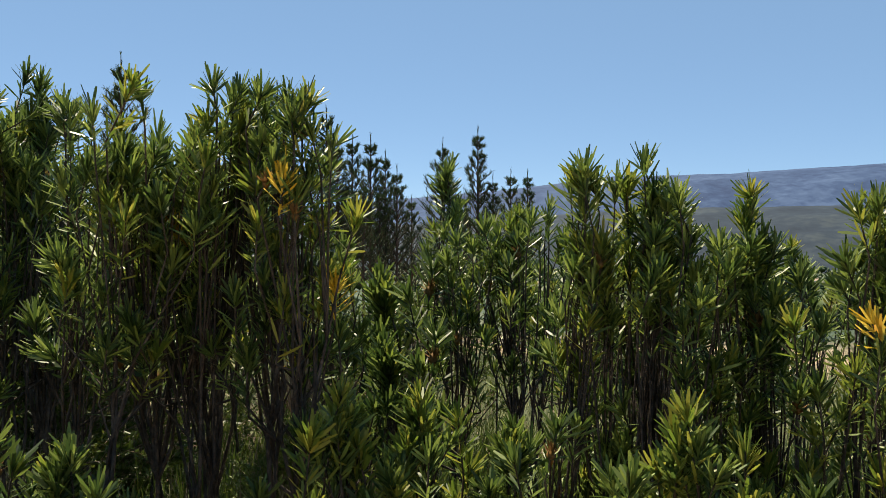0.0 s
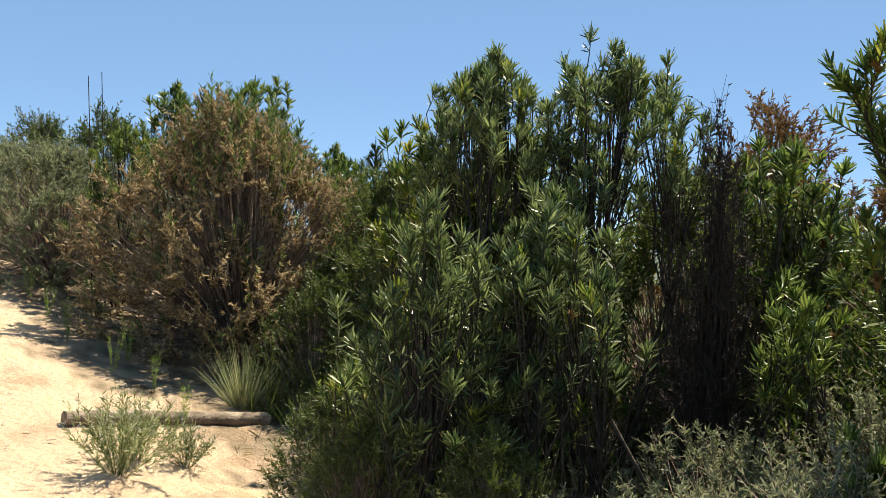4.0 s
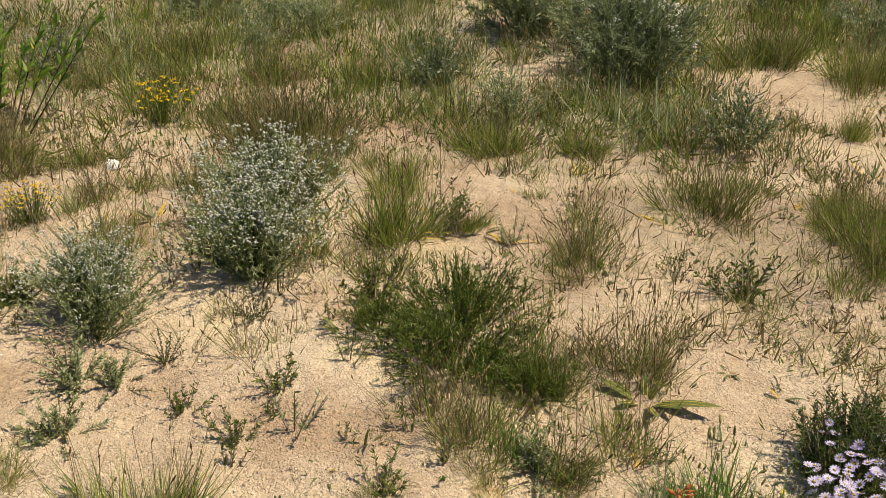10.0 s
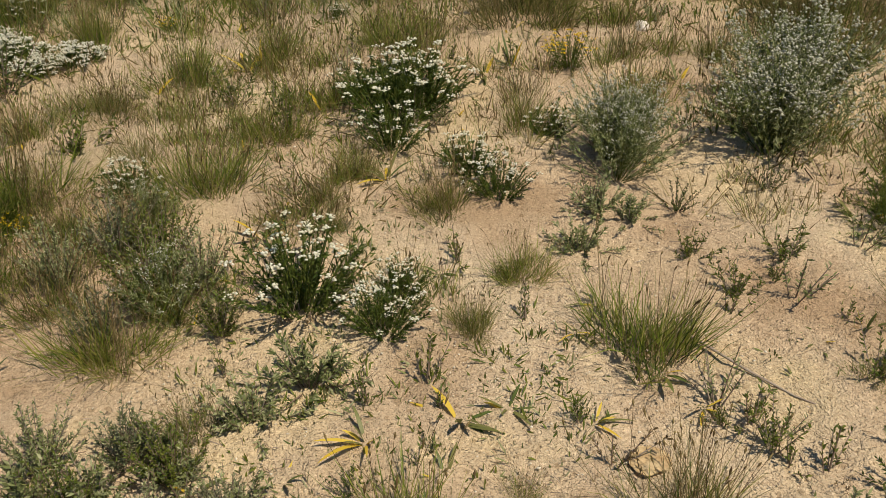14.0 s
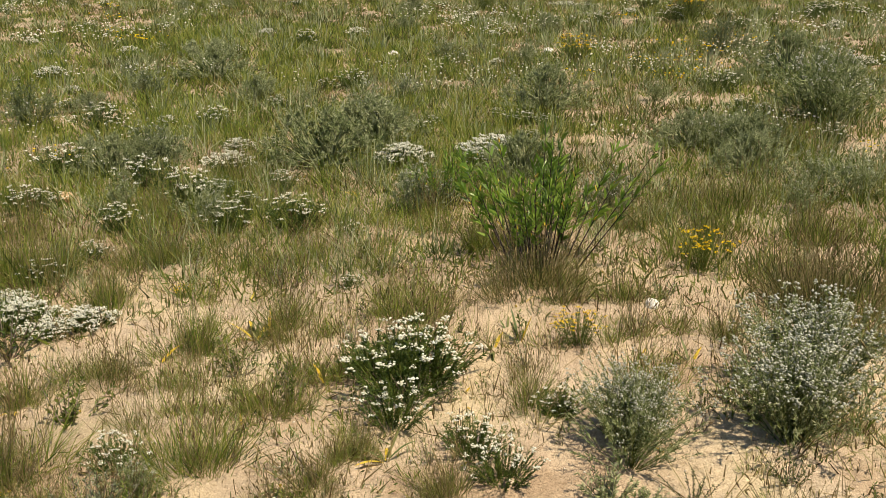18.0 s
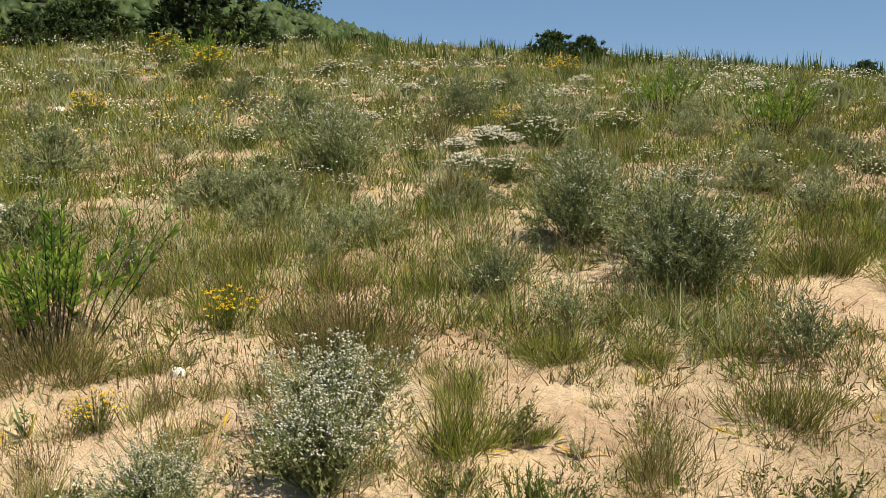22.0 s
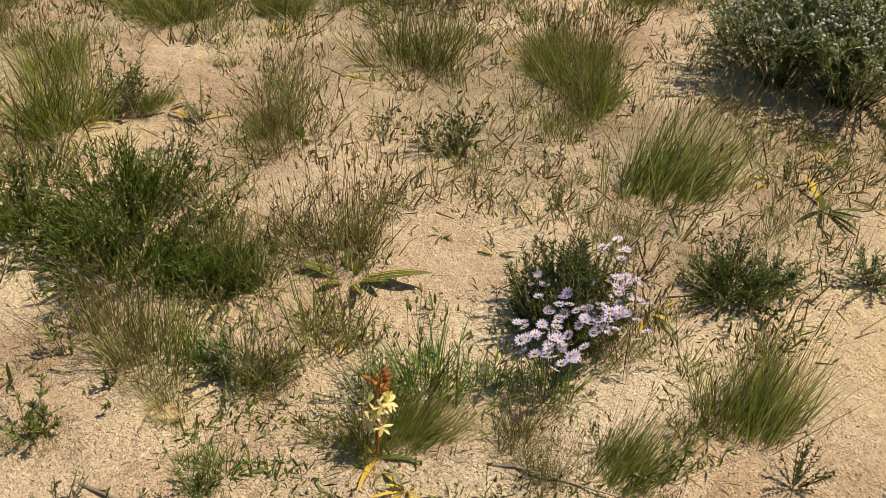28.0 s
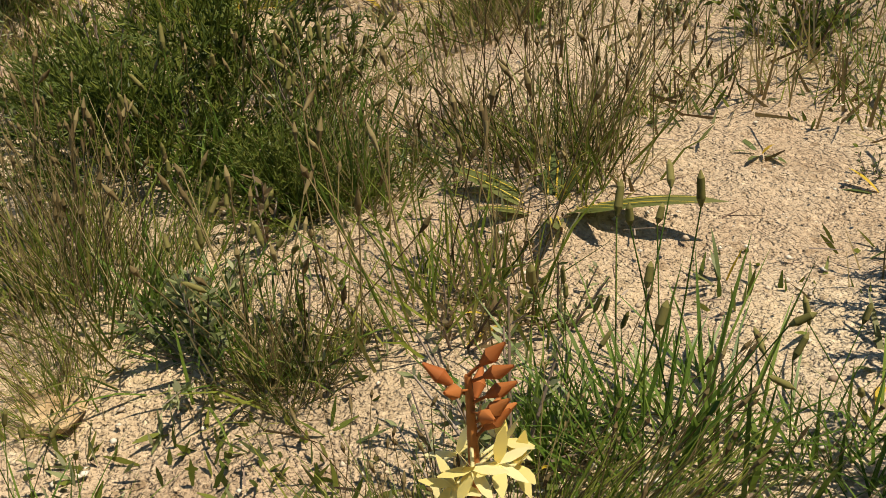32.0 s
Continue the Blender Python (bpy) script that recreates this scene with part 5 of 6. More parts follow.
set_out(felt[:1], spots_of([(-1.09, 0.73, 1.2), (-0.98, 0.77, 0.69), (-1.7, -0.35, 1.51), (-1.58, -0.48, 1.23), (-1.31, -0.48, 1.14), (-0.67, 2.55, 1.15), (-0.49, 2.75, 1.01), (-1.37, -0.95, 1.41), (-1.38, -0.8, 1.22), (-1.52, -0.71, 1.17), (-1.42, -0.62, 0.96), (-2.35, 0.52, 1.17), (-2.15, 0.42, 1.04), (-2.29, 0.6, 0.98), (-1.42, 1.38, 1.02)]))
set_out(felt[1:], spots_of([(-1.17, 0.98, 1.52), (-0.73, 2.45, 1.5)]))
heath_balls = [round_bush(0.3, 0.36, 170, 42, 0.02, GREYLEAF, GREYLEAF, "grey_heath", "low blue-grey heath cushion on the slope", "grey heath cushions", 0.2)]
set_out(heath_balls, spots_of([(-6.96, -0.3, 1.19), (-6.87, -1.91, 0.58), (-6.49, -0.65, 1.18), (-7.53, -0.26, 0.89), (-5.56, 3.65, 0.67), (-6.58, 2.05, 0.83), (-3.31, 10.27, 0.77), (-3.68, 9.28, 0.8), (-3.29, 12.4, 0.8)]))
set_out(heath_balls, spots_of([(-6.6, -2.0, 0.8), (-6.2, 2.4, 0.9), (-8.2, 1.2, 1.2), (-5.8, 4.8, 1.0), (-9.5, 4.0, 1.3), (-10.4, -2.2, 1.4), (-4.9, 5.9, 0.9)]))


def cabbage_leaf():
    top = thing("green_rosette", "small bright green leafy rosette on sand", "plant")
    n = 34
    way = scattered(n, 25, 80)
    root = np.c_[rng.normal(0, 0.03, (n, 2)), np.zeros(n)]
    part("leaf_cover", [strips(root, way, rng.uniform(0.03, 0.065, n), rng.uniform(0.014, 0.024, n), 0.15, 4, (0.3, 0.7, 1, 0.85, 0.2))], LUSH, top)
    return top


def plantain():
    """A few long ribbed leaves lying outwards, each with its yellow rim, over withered ones."""
    top = thing("leaf_rosette", "ribbed plantain rosette with yellow-rimmed and withered leaves", "plant", "leaf rosettes")
    for turn, tilt, long, wide in ((36, 68, 0.21, 0.04), (212, 58, 0.15, 0.042), (80, 28, 0.08, 0.024), (140, 40, 0.1, 0.026), (330, 64, 0.11, 0.022), (258, 62, 0.1, 0.024), (10, 60, 0.12, 0.026)):
        a, t = radians(turn), radians(tilt)
        way = np.array([(math.sin(t) * math.cos(a), math.sin(t) * math.sin(a), math.cos(t))])
        side = np.array([(-math.sin(a), math.cos(a), 0.0)])
        leaf = part("leaf", [strips(way * 0.01, way, np.array([long]), np.array([wide]), 0.2, 7, (0.25, 0.6, 0.9, 1, 0.95, 0.8, 0.5, 0.04))], BROADLEAF, top)
        part("rim", [strips(way * 0.012 + side * wide * q + UP * 0.003, way, np.array([long * 0.9]), np.array([0.0022]), 0.2, 7, (0.6, 0.9, 1, 1, 1, 0.8, 0.5, 0.1)) for q in (-0.2, 0.2)], GOLDLEAF, leaf, "yellow stripes along the leaf")
    way = scattered(9, 72, 96)
    part("old_foliage", [strips(way * 0.01, way, rng.uniform(0.05, 0.1, 9), rng.uniform(0.008, 0.016, 9), 0.1, 4, (0.3, 0.8, 1, 0.8, 0.1))], BROWNLEAF, top, "withered brown leaves at the foot")
    way = scattered(4, 74, 90)
    part("yellow_foliage", [strips(way * 0.01, way, rng.uniform(0.025, 0.045, 4), rng.uniform(0.008, 0.012, 4), 0.2, 4, (0.3, 0.8, 1, 0.8, 0.1))], GOLDLEAF, top, "yellowed old leaves")
    return top


def furry_grass(n=150, tall=0.2, spikes=9, tilt=40):
    """Soft green blades in a loose tuft, with thin stalks that end in furry spikes."""
    top = thing("grass_tuft", "lush green grass tuft with furry seed spikes", "grass tuft", "grass tufts on the slope")
    root = np.c_[rng.normal(0, 0.045, (n, 2)), np.zeros(n)]
    way = unit(scattered(n, 4, tilt) + np.c_[root[:, :2] * 5, np.zeros(n)])
    part("blade_tuft", [strips(root, way, tall * rng.uniform(0.35, 1.0, n), rng.uniform(0.0026, 0.005, n), rng.uniform(0.05, 0.6, n), 3, (1, 0.95, 0.7, 0.08), turn=rng.uniform(-0.6, 0.6, n))], LUSH, top)
    m = n // 2
    part("dry_blade_tuft", [strips(root[:m], scattered(m, 40, 88), tall * rng.uniform(0.2, 0.6, m), 0.0026, 0.3, 2, (1, 0.8, 0.2), turn=rng.uniform(0, 3, m))], SEED, top, "brown dead blades at the foot")
    root = np.c_[rng.normal(0, 0.05, (spikes, 2)), np.zeros(spikes)]
    way = unit(scattered(spikes, 4, tilt * 0.8))
    tip = root + way * (tall * rng.uniform(0.8, 1.3, spikes))[:, None]
    end = tip + unit(way + rng.normal(0, 0.25, (spikes, 3))) * rng.uniform(0.018, 0.032, (spikes, 1))
    one, two = tip * 0.75 + end * 0.25, tip * 0.2 + end * 0.8
    part("stalk_cover", [tubes(root, tip, 0.0009, 0.0007, 3)], LUSH, top)
    part("seed_head_cover", [tubes(tip, one, 0.0012, 0.0036, 5), tubes(one, two, 0.0036, 0.003, 5), tubes(two, end, 0.003, 0.0006, 5)], FURRY, top, "furry olive-brown seed spikes")
    return top


set_out([cabbage_leaf()], [(-2.05, 2.21, 1.0, 0.0)])
feathery = [herb_sprig(46, 0.2, 46, 46, 0.012, q, "feathery upright herb clump on sand") for q in (HERB, GREYLEAF, HEATHLEAF)]
set_out(feathery, spots_of([(-1.34, -0.84, 0.9), (-1.27, -0.66, 0.8), (-1.29, -0.5, 0.7), (-1.42, -0.64, 0.85), (-1.49, -0.95, 0.95), (-1.5, -0.77, 0.8), (-2.05, -0.81, 1.15), (-2.12, -0.68, 1.1), (-1.95, -0.92, 0.95), (-1.92, -0.6, 0.8), (-2.2, -1.1, 1.1), (-2.3, -0.95, 1.2), (-2.24, -0.8, 1.1)]))
set_out([plantain()], [(-1.455, 1.815, 1.0, 0.0)])
lush = [furry_grass(), furry_grass(110, 0.17, 11, 50), furry_grass(190, 0.19, 6, 46)]
set_out(lush, spots_of([(-1.07, 1.68, 0.95), (-0.98, 1.76, 0.8), (-1.15, 1.6, 0.6), (-0.88, 1.84, 0.75), (-1.4, 1.42, 0.85), (-1.5, 1.37, 0.8), (-1.66, 1.62, 0.95), (-1.8, 1.7, 1.0), (-1.78, 1.5, 1.0), (-1.22, 1.2, 0.6)]))


def bulb_flower():
    """A spike of rusty buds over pale yellow star flowers, with strap leaves at the foot."""
    top = thing("yellow_spike_flower", "flower spike with pale yellow stars and rusty red buds", "wildflower")
    stalk = np.array([(0, 0, 0), (0.003, 0.002, 0.08), (0.006, 0.003, 0.15), (0.006, 0.004, 0.21)])
    part("stalk", [tubes(stalk[:-1], stalk[1:], (0.005, 0.0045, 0.004), (0.0045, 0.004, 0.0025), 6)], REDLEAF, top)
    for i in range(11):
        q = stalk[2] + (stalk[3] - stalk[2]) * (0.1 + 0.09 * i)
        d = scattered(1, 35, 80)[0]
        bud = part("bud", [tubes([q], [q + d * 0.014], 0.0012, 0.001, 4), tubes([q + d * 0.014], [q + d * 0.024], 0.002, 0.0055, 6), tubes([q + d * 0.024], [q + d * 0.038], 0.0055, 0.001, 6)], REDLEAF, top, "rusty red bud")
    for i in range(9):
        q = stalk[1] * 0.35 + stalk[2] * 0.65 + UP * rng.uniform(-0.03, 0.035)
        d = scattered(1, 50, 100)[0]
        c = q + d * 0.03
        u = unit(np.cross(d, UP))
        w = np.cross(d, u)
        t = np.arange(6) * 1.047
        out = unit(u[None] * np.cos(t)[:, None] + w[None] * np.sin(t)[:, None] + d * 0.35)
        part("flower", [strips(np.repeat(c[None], 6, 0), out, 0.024, 0.010, 0.0, 3, (0.4, 1, 0.9, 0.15), turn=0.0), tubes([q], [c], 0.0015, 0.0015, 4)], PALEYELLOW, top, "pale yellow star flower")
    for i in range(7):
        d = scattered(1, 25, 85)
        part("leaf", [strips(np.zeros((1, 3)), d, rng.uniform(0.07, 0.12), 0.014, 0.25, 5, (0.5, 0.9, 1, 0.8, 0.5, 0.05))], GOLDLEAF if i < 3 else BROADLEAF, top)
    return top


set_out([bulb_flower()], [(-1.03, 1.465, 0.92, 0.6)])


# ---- stones, timber, sticks ----
def lump_stone(name, size, material, label, category="stone"):
    bm = bmesh.new()
    bmesh.ops.create_icosphere(bm, subdivisions=3, radius=1)
    for v in bm.verts:
        v.co *= 1 + 0.28 * noise.noise(v.co * 1.7 + Vector(size) * 9) + 0.08 * noise.noise(v.co * 6)
        v.co = Vector((v.co.x * size[0], v.co.y * size[1], v.co.z * size[2]))
    me = bpy.data.meshes.new(name)
    bm.to_mesh(me)
    bm.free()
    me.materials.append(material)
    return tagged(new(name, me), label, category, "stones on the slope")


def lay(ob, x, y, sink=0.3, turn=0.0):
    ob.matrix_basis = Matrix.LocRotScale((x, y, float(height(x, y)) + ob.dimensions.z * (0.5 - sink)), Euler((0, 0, turn)), None)


for i in range(5):
    lay(lump_stone("crest_stone", (0.16 + 0.03 * i, 0.12, 0.12), STONE if i % 2 else ROCK, "pale pinkish stone beside the path crest"), -3.35 - 0.22 * i, 15.6 + 0.12 * i, 0.2, 0.7 * i)
lay(lump_stone("flat_stone", (0.045, 0.036, 0.014), ROCK, "flat ochre stone half sunk in sand"), -1.41, 1.23, 0.3, 0.4)
lay(lump_stone("flat_stone", (0.042, 0.05, 0.01), ROCK, "flat ochre stone half sunk in sand"), -1.36, 0.42, 0.6, 0.9)
lay(lump_stone("white_stone", (0.032, 0.03, 0.032), STONE, "rounded white stone on sandy soil"), -3.7, 1.0, 0.2)
lay(lump_stone("white_stone", (0.09, 0.07, 0.05), STONE, "pale stone among the grass"), -11.8, 1.8, 0.2)
lay(lump_stone("white_stone", (0.12, 0.08, 0.05), STONE, "pale stone among the grass"), -11.8, -0.2, 0.2)
lay(lump_stone("white_stone", (0.06, 0.05, 0.04), ROCK, "pale stone among the grass"), -5.88, -2.28, 0.2)


def timber_log(a, b, r):
    """A round pole that holds the path's edge: ends cut square, the bark worn off, slightly bent."""
    top = thing("log", "weathered grey timber log edging the path", "log")
    s = np.linspace(0, 1, 9)[:, None]
    mid = np.array(a) + (np.array(b) - a) * s + np.c_[np.zeros(9), np.zeros(9), 0.006 * np.sin(s[:, 0] * 5)]
    rad = r * (1 + 0.05 * np.sin(s[:, 0] * 9))
    t = np.arange(12) * 6.283 / 12
    d = unit(mid[-1] - mid[0])
    u = unit(np.cross(d, UP))
    w = np.cross(d, u)
    skin = mid[:, None] + (u[None, None] * np.cos(t)[None, :, None] + w[None, None] * np.sin(t)[None, :, None]) * (rad[:, None] * (1 + 0.03 * np.cos(3 * t)[None]))[..., None]
    i, j = np.meshgrid(np.arange(8), np.arange(12), indexing="ij")
    k = (j + 1) % 12
    part("body", [(skin.reshape(-1, 3), np.stack([i * 12 + j, i * 12 + k, (i + 1) * 12 + k, (i + 1) * 12 + j], -1).reshape(-1, 4))], TIMBER, top, smooth=True)
    for i, (q, k) in enumerate(((mid[0], rad[0]), (mid[-1], rad[-1]))):
        t = np.arange(12) * 6.283 / 12
        d = unit(mid[1] - mid[0])
        u = unit(np.cross(d, UP))
        w = np.cross(d, u)
        ring = q + (u[None] * np.cos(t)[:, None] + w[None] * np.sin(t)[:, None]) * k
        part("cut_end", [(np.r_[ring, q[None]], [(j, (j + 1) % 12, 12) for j in range(12)])], TIMBER, top)
    return top


timber_log((0.36, 5.99, float(height(0.36, 5.99)) + 0.03), (1.7, 6.45, float(height(1.7, 6.45)) + 0.03), 0.05)


def stick(points, r, material=TWIG):
    q = np.array([(x, y, float(height(x, y)) + r + z) for x, y, z in points])
    rad = np.linspace(r, r * 0.5, len(q))
    ob = part("fallen_stick", [tubes(q[:-1], q[1:], rad[:-1], rad[1:], 5)], material)
    return tagged(ob, "thin dry stick lying on the sand", "stick", "dry sticks")


stick([(-1.75, 0.62, 0), (-1.6, 0.72, 0.004), (-1.5, 0.8, 0.004), (-1.42, 0.9, 0)], 0.004)
stick([(-1.38, 1.02, 0), (-1.3, 1.04, 0.01), (-1.2, 1.1, 0)], 0.005)
stick([(-1.27, 0.98, 0), (-1.22, 1.03, 0.012), (-1.18, 1.02, 0)], 0.005)
stick([(-0.9, 1.55, 0), (-0.8, 1.62, 0.005), (-0.62, 1.7, 0)], 0.004)
stick([(2.74, 3.78, 0.85), (3.0, 3.5, 0.3)], 0.012, BARK)
for i in range(10):
    x, y, t = -0.75 + rng.normal(0, 0.15), 5.9 + rng.normal(0, 0.12), rng.uniform(-0.6, 0.6)
    stick([(x, y, 0), (x + 0.12 * math.cos(t), y + 0.12 * math.sin(t), 0.01), (x + 0.26 * math.cos(t), y + 0.26 * math.sin(t), 0)], 0.004)


for x, y, z in ((0.56, 9.6, 3.05), (0.68, 9.6, 3.1)):
    stick([(x + 0.12, y, 0.0), (x + 0.06, y, 1.2), (x, y, z - float(height(x, y)))], 0.008, BARK)
set_out([herb_sprig(9, 0.75, 14, 40, 0.03, WILLOW, "tall thin green herb at the shrub edge")], [(1.75, 4.95, 1.0, 0.0), (0.42, 8.0, 0.5, 1.0), (0.28, 8.6, 0.45, 2.0), (0.72, 7.2, 0.5, 3.0), (0.98, 6.9, 0.45, 4.0), (0.12, 9.2, 0.5, 5.0), (0.85, 7.5, 0.6, 0.4), (1.1, 6.2, 0.45, 0.9), (0.95, 5.75, 0.4, 1.9)])


def dry_tussock(n=260, tall=0.55):
    top = thing("dry_tussock", "pale grey-green tussock of stiff grass by the path", "grass tuft")
    way = scattered(n, 2, 40)
    base = np.c_[way[:, :2] * 0.12, np.zeros(n)]
    part("blade_tuft", [strips(base, way, tall * rng.uniform(0.5, 1.1, n), 0.005, rng.uniform(0, 0.25, n), turn=rng.uniform(0, 3, n))], GREYLEAF, top)
    part("dry_blade_tuft", [strips(base[:90], scattered(90, 5, 60), tall * rng.uniform(0.4, 0.9, 90), 0.004, 0.2)], STRAW, top)
    return top


set_out([dry_tussock()], [(1.6, 6.75, 1.0, 0.0), (5.2, 0.0, 1.6, 1.0), (2.0, 6.4, 0.6, 2.0)])
hill_trees = [round_bush(1.9, 1.3, 260, 45, 0.15, TREELEAF, DARKBARK, "hill_bush", "dark green bush on the hilltop", "bushes on the hilltop", 0.3, 0.4), round_bush(0.9, 1.0, 180, 36, 0.12, TREELEAF, DARKBARK, "hill_bush", "low dark green bush along the hilltop", "bushes on the hilltop", 0.3, 0.4)]
set_out(hill_trees[:1], [(-22.2, 6.7, 0.95, 0.0), (-24.0, 1.0, 0.7, 2.0), (-24.5, -3.0, 0.9, 4.0)])
set_out(hill_trees[1:], [(-19.5, 15.3, 0.62, 0.0), (-18.8, 15.9, 0.55, 1.0), (-23.2, 8.6, 0.5, 2.0), (-24.0, 10.2, 0.35, 3.0), (-12.5, 18.5, 0.35, 3.0), (-23.5, 4.4, 0.9, 4.0), (-21.5, 2.6, 0.6, 5.0), (-22.5, 3.6, 0.8, 0.5), (-22.0, -1.0, 0.9, 2.5), (-23.0, -5.0, 1.0, 1.0), (-24.5, 12.0, 0.3, 1.3)])
far_crowns = [far_tree(7.0, 3.6)]
q = [(float(t), 150 + rng.uniform(-12, 10)) for t in np.linspace(60, 82, 26)]
for t, d in q:
    top_h = float(np.interp(t, (58, 62, 69, 77, 84), (9, 13, 18, 19, 23)))
    k = copy_thing(far_crowns[0], Matrix.LocRotScale((-math.sin(radians(t)) * d, math.cos(radians(t)) * d, top_h - 2.2), Euler((0, 0, spin())), Vector((1, 1, 1)) * rng.uniform(0.22, 0.5)))
far_crowns[0].matrix_basis = pose(-138, 56, 15.5)


n = 5200
bear, back = np.radians(rng.uniform(57, 100, n)), rng.uniform(85, 150, n)
crest = np.interp(np.degrees(bear), (58, 62, 69, 77, 84, 95, 125), (9, 13, 18, 19, 23, 30, 34))
rise = -8 + (crest + 8) * np.cos((150 - back) / 70 * 1.57) ** 0.8
scrub = np.c_[-np.sin(bear) * back, np.cos(bear) * back, rise + 0.25]
tagged(part("hill_scrub", [beads(scrub, rng.uniform(0.35, 1.5, n), 0.8, 0.35)], TREELEAF), "dark scrub bushes over the hillside", "scrub", kind="stuff")


# ---- the slope: what grows between, thinner near the path ----
def on_slope(n, near, far, low=-14, high=122, power=1.0, gap=0.06, bare=None):
    """Spots over the west slope: distance from the bend in the path between near and far, off the path."""
    r = near + (far - near) * rng.random(n) ** power
    t = np.radians(rng.uniform(low, high, n))
    x, y = -np.sin(t) * r, np.cos(t) * r
    keep = (off_path(x, y) > gap) & (x < path_mid(y))
    if bare is not None:
        patch = soft_noise(x, y, 0.9, 6) + 0.5 * soft_noise(x, y, 2.7, 2) + np.clip((r - 3.2) / 5, -0.2, 0.75) - 0.9 * np.exp(-((x + 1.9) ** 2 + (y - 5.3) ** 2) / 1.8)
        keep &= patch > bare
    return x[keep], y[keep]


def seeded(protos, n, near, far, low, high, limit, bare=None, power=1.0, zone=None):
    x, y = on_slope(n, near, far, bare=bare, power=power)
    if zone is not None:
        ok = zone(x, y)
        x, y = x[ok], y[ok]
    set_out(protos, [(a, b, rng.uniform(low, high), spin()) for a, b in list(zip(x, y))[:limit]])


small_tufts = [grass_tuft(60, 0.1, 66, 4, 0.6, foot=0.05), grass_tuft(90, 0.15, 54, 6, 0.5, foot=0.05), grass_tuft(40, 0.15, 60, 10, 1.0, label="thin dry tuft with seed heads", foot=0.05), grass_tuft(110, 0.19, 44, 8, 0.5, foot=0.06)]
seeded(small_tufts, 700, 2.0, 6.0, 0.5, 1.2, 260, bare=-0.2)
small_herbs = [herb_sprig(6, 0.09, 60, 14, 0.012), herb_sprig(5, 0.12, 35, 16, 0.013, HERB), herb_sprig(7, 0.13, 45, 18, 0.011, GREYLEAF, "small grey-green herb on the sand"), herb_sprig(5, 0.1, 50, 14, 0.012, BROWNLEAF, "withered brown herb on the sand")]
seeded(small_herbs, 520, 1.2, 5.5, 0.6, 1.5, 290)
small_roses = [strap_rosette(5, 0.08, 0.2, 0.011), strap_rosette(6, 0.1, 0.5, 0.010), strap_rosette(4, 0.09, 0.25, 0.009, (40, 85))]
seeded(small_roses, 260, 1.3, 6.5, 0.6, 1.3, 150)
seeded(whites[:1], 200, 2.6, 9.0, 0.4, 0.8, 60, bare=0.0, zone=lambda x, y: (y < 0.6) | (x * x + y * y > 36))
seeded(grey_far, 90, 3.8, 12.0, 0.4, 0.8, 40, bare=0.0)
seeded(heath_balls, 260, 6.0, 24.0, 0.45, 1.0, 50, bare=0.0)
seeded(whites, 420, 6.0, 20.0, 0.45, 1.35, 110, bare=0.0)
seeded(gilded, 120, 3.0, 9.0, 0.5, 0.9, 40, bare=-0.1)


def meadow(name, label, category, x, y, size, blades, lean, material, wide=0.0045, spread=0.06, segs=2, droop=0.25, prof=(1, 0.8, 0.08)):
    """One object of countless blades in tufts."""
    n = len(x)
    base = np.c_[x, y, height(x, y) - 0.01]
    base = np.repeat(base, blades, 0)
    way = scattered(n * blades, 2, lean)
    base[:, :2] += way[:, :2] * spread + rng.normal(0, spread * 0.5, (n * blades, 2))
    far = np.hypot(base[:, 0], base[:, 1])
    w = wide * np.clip(far / 5, 1, 3)
    part_ob = part(name, [strips(base, way, np.repeat(size, blades) * rng.uniform(0.5, 1.1, n * blades), w, rng.uniform(0, droop, n * blades), segs, prof, turn=rng.uniform(0, 3, n * blades))], material)
    return tagged(part_ob, label, category, kind="stuff")


for name, label, count, bare, seed, size, material, wide, lean in (("meadow_grass", "short green and yellowing meadow grass over the slope", 21000, -0.06, 1, (0.05, 0.2), GRASS, 0.0046, 56), ("olive_grass", "brownish olive grass in patches over the slope", 11000, -0.05, 5, (0.06, 0.22), OLIVE, 0.0046, 44), ("dark_clumps", "dark wiry clumps between the grass of the slope", 6500, 0.0, 9, (0.05, 0.2), RUSH, 0.0055, 60)):
    x, y = on_slope(count, 4.2, 29, bare=bare)
    pick = soft_noise(x, y, 0.7, seed) + 0.6 * soft_noise(x, y, 2.3, seed + 0.5) > 0.0
    x, y = x[pick], y[pick]
    meadow(name, label, "grass", x, y, rng.uniform(*size, len(x)), 18, lean, material, wide, 0.07, 1, 0.0, (1, 0.4))
x, y = on_slope(4200, 5.0, 15, low=84, high=122)
pick = soft_noise(x, y, 1.1, 6) + 0.5 * soft_noise(x, y, 2.9, 8) > -0.02
x, y = x[pick], y[pick]
meadow("green_sward", "patches of thick green sward on the slope", "grass", x, y, rng.uniform(0.06, 0.2, len(x)), 16, 52, GRASS, 0.0046, 0.08, 1, 0.0, (1, 0.4))
x, y = on_slope(2300, 2.7, 7.0, bare=-0.15)
meadow("wispy_grass", "thin wispy grass and seedlings between the tufts", "grass", x, y, rng.uniform(0.04, 0.17, len(x)), 14, 62, GRASS, 0.0022, 0.05)
x, y = on_slope(5200, 2.3, 24, bare=-0.25)
meadow("brown_stalks", "short brown stalks and withered seedlings on the sand", "grass", x, y, rng.uniform(0.03, 0.12, len(x)), 8, 60, SEED, 0.0024, 0.05)
x, y = on_slope(2600, 2.4, 29, bare=-0.3)
meadow("dry_grass", "straw-coloured dry grass among the green", "grass", x, y, rng.uniform(0.1, 0.28, len(x)), 9, 55, STRAW, 0.0035)
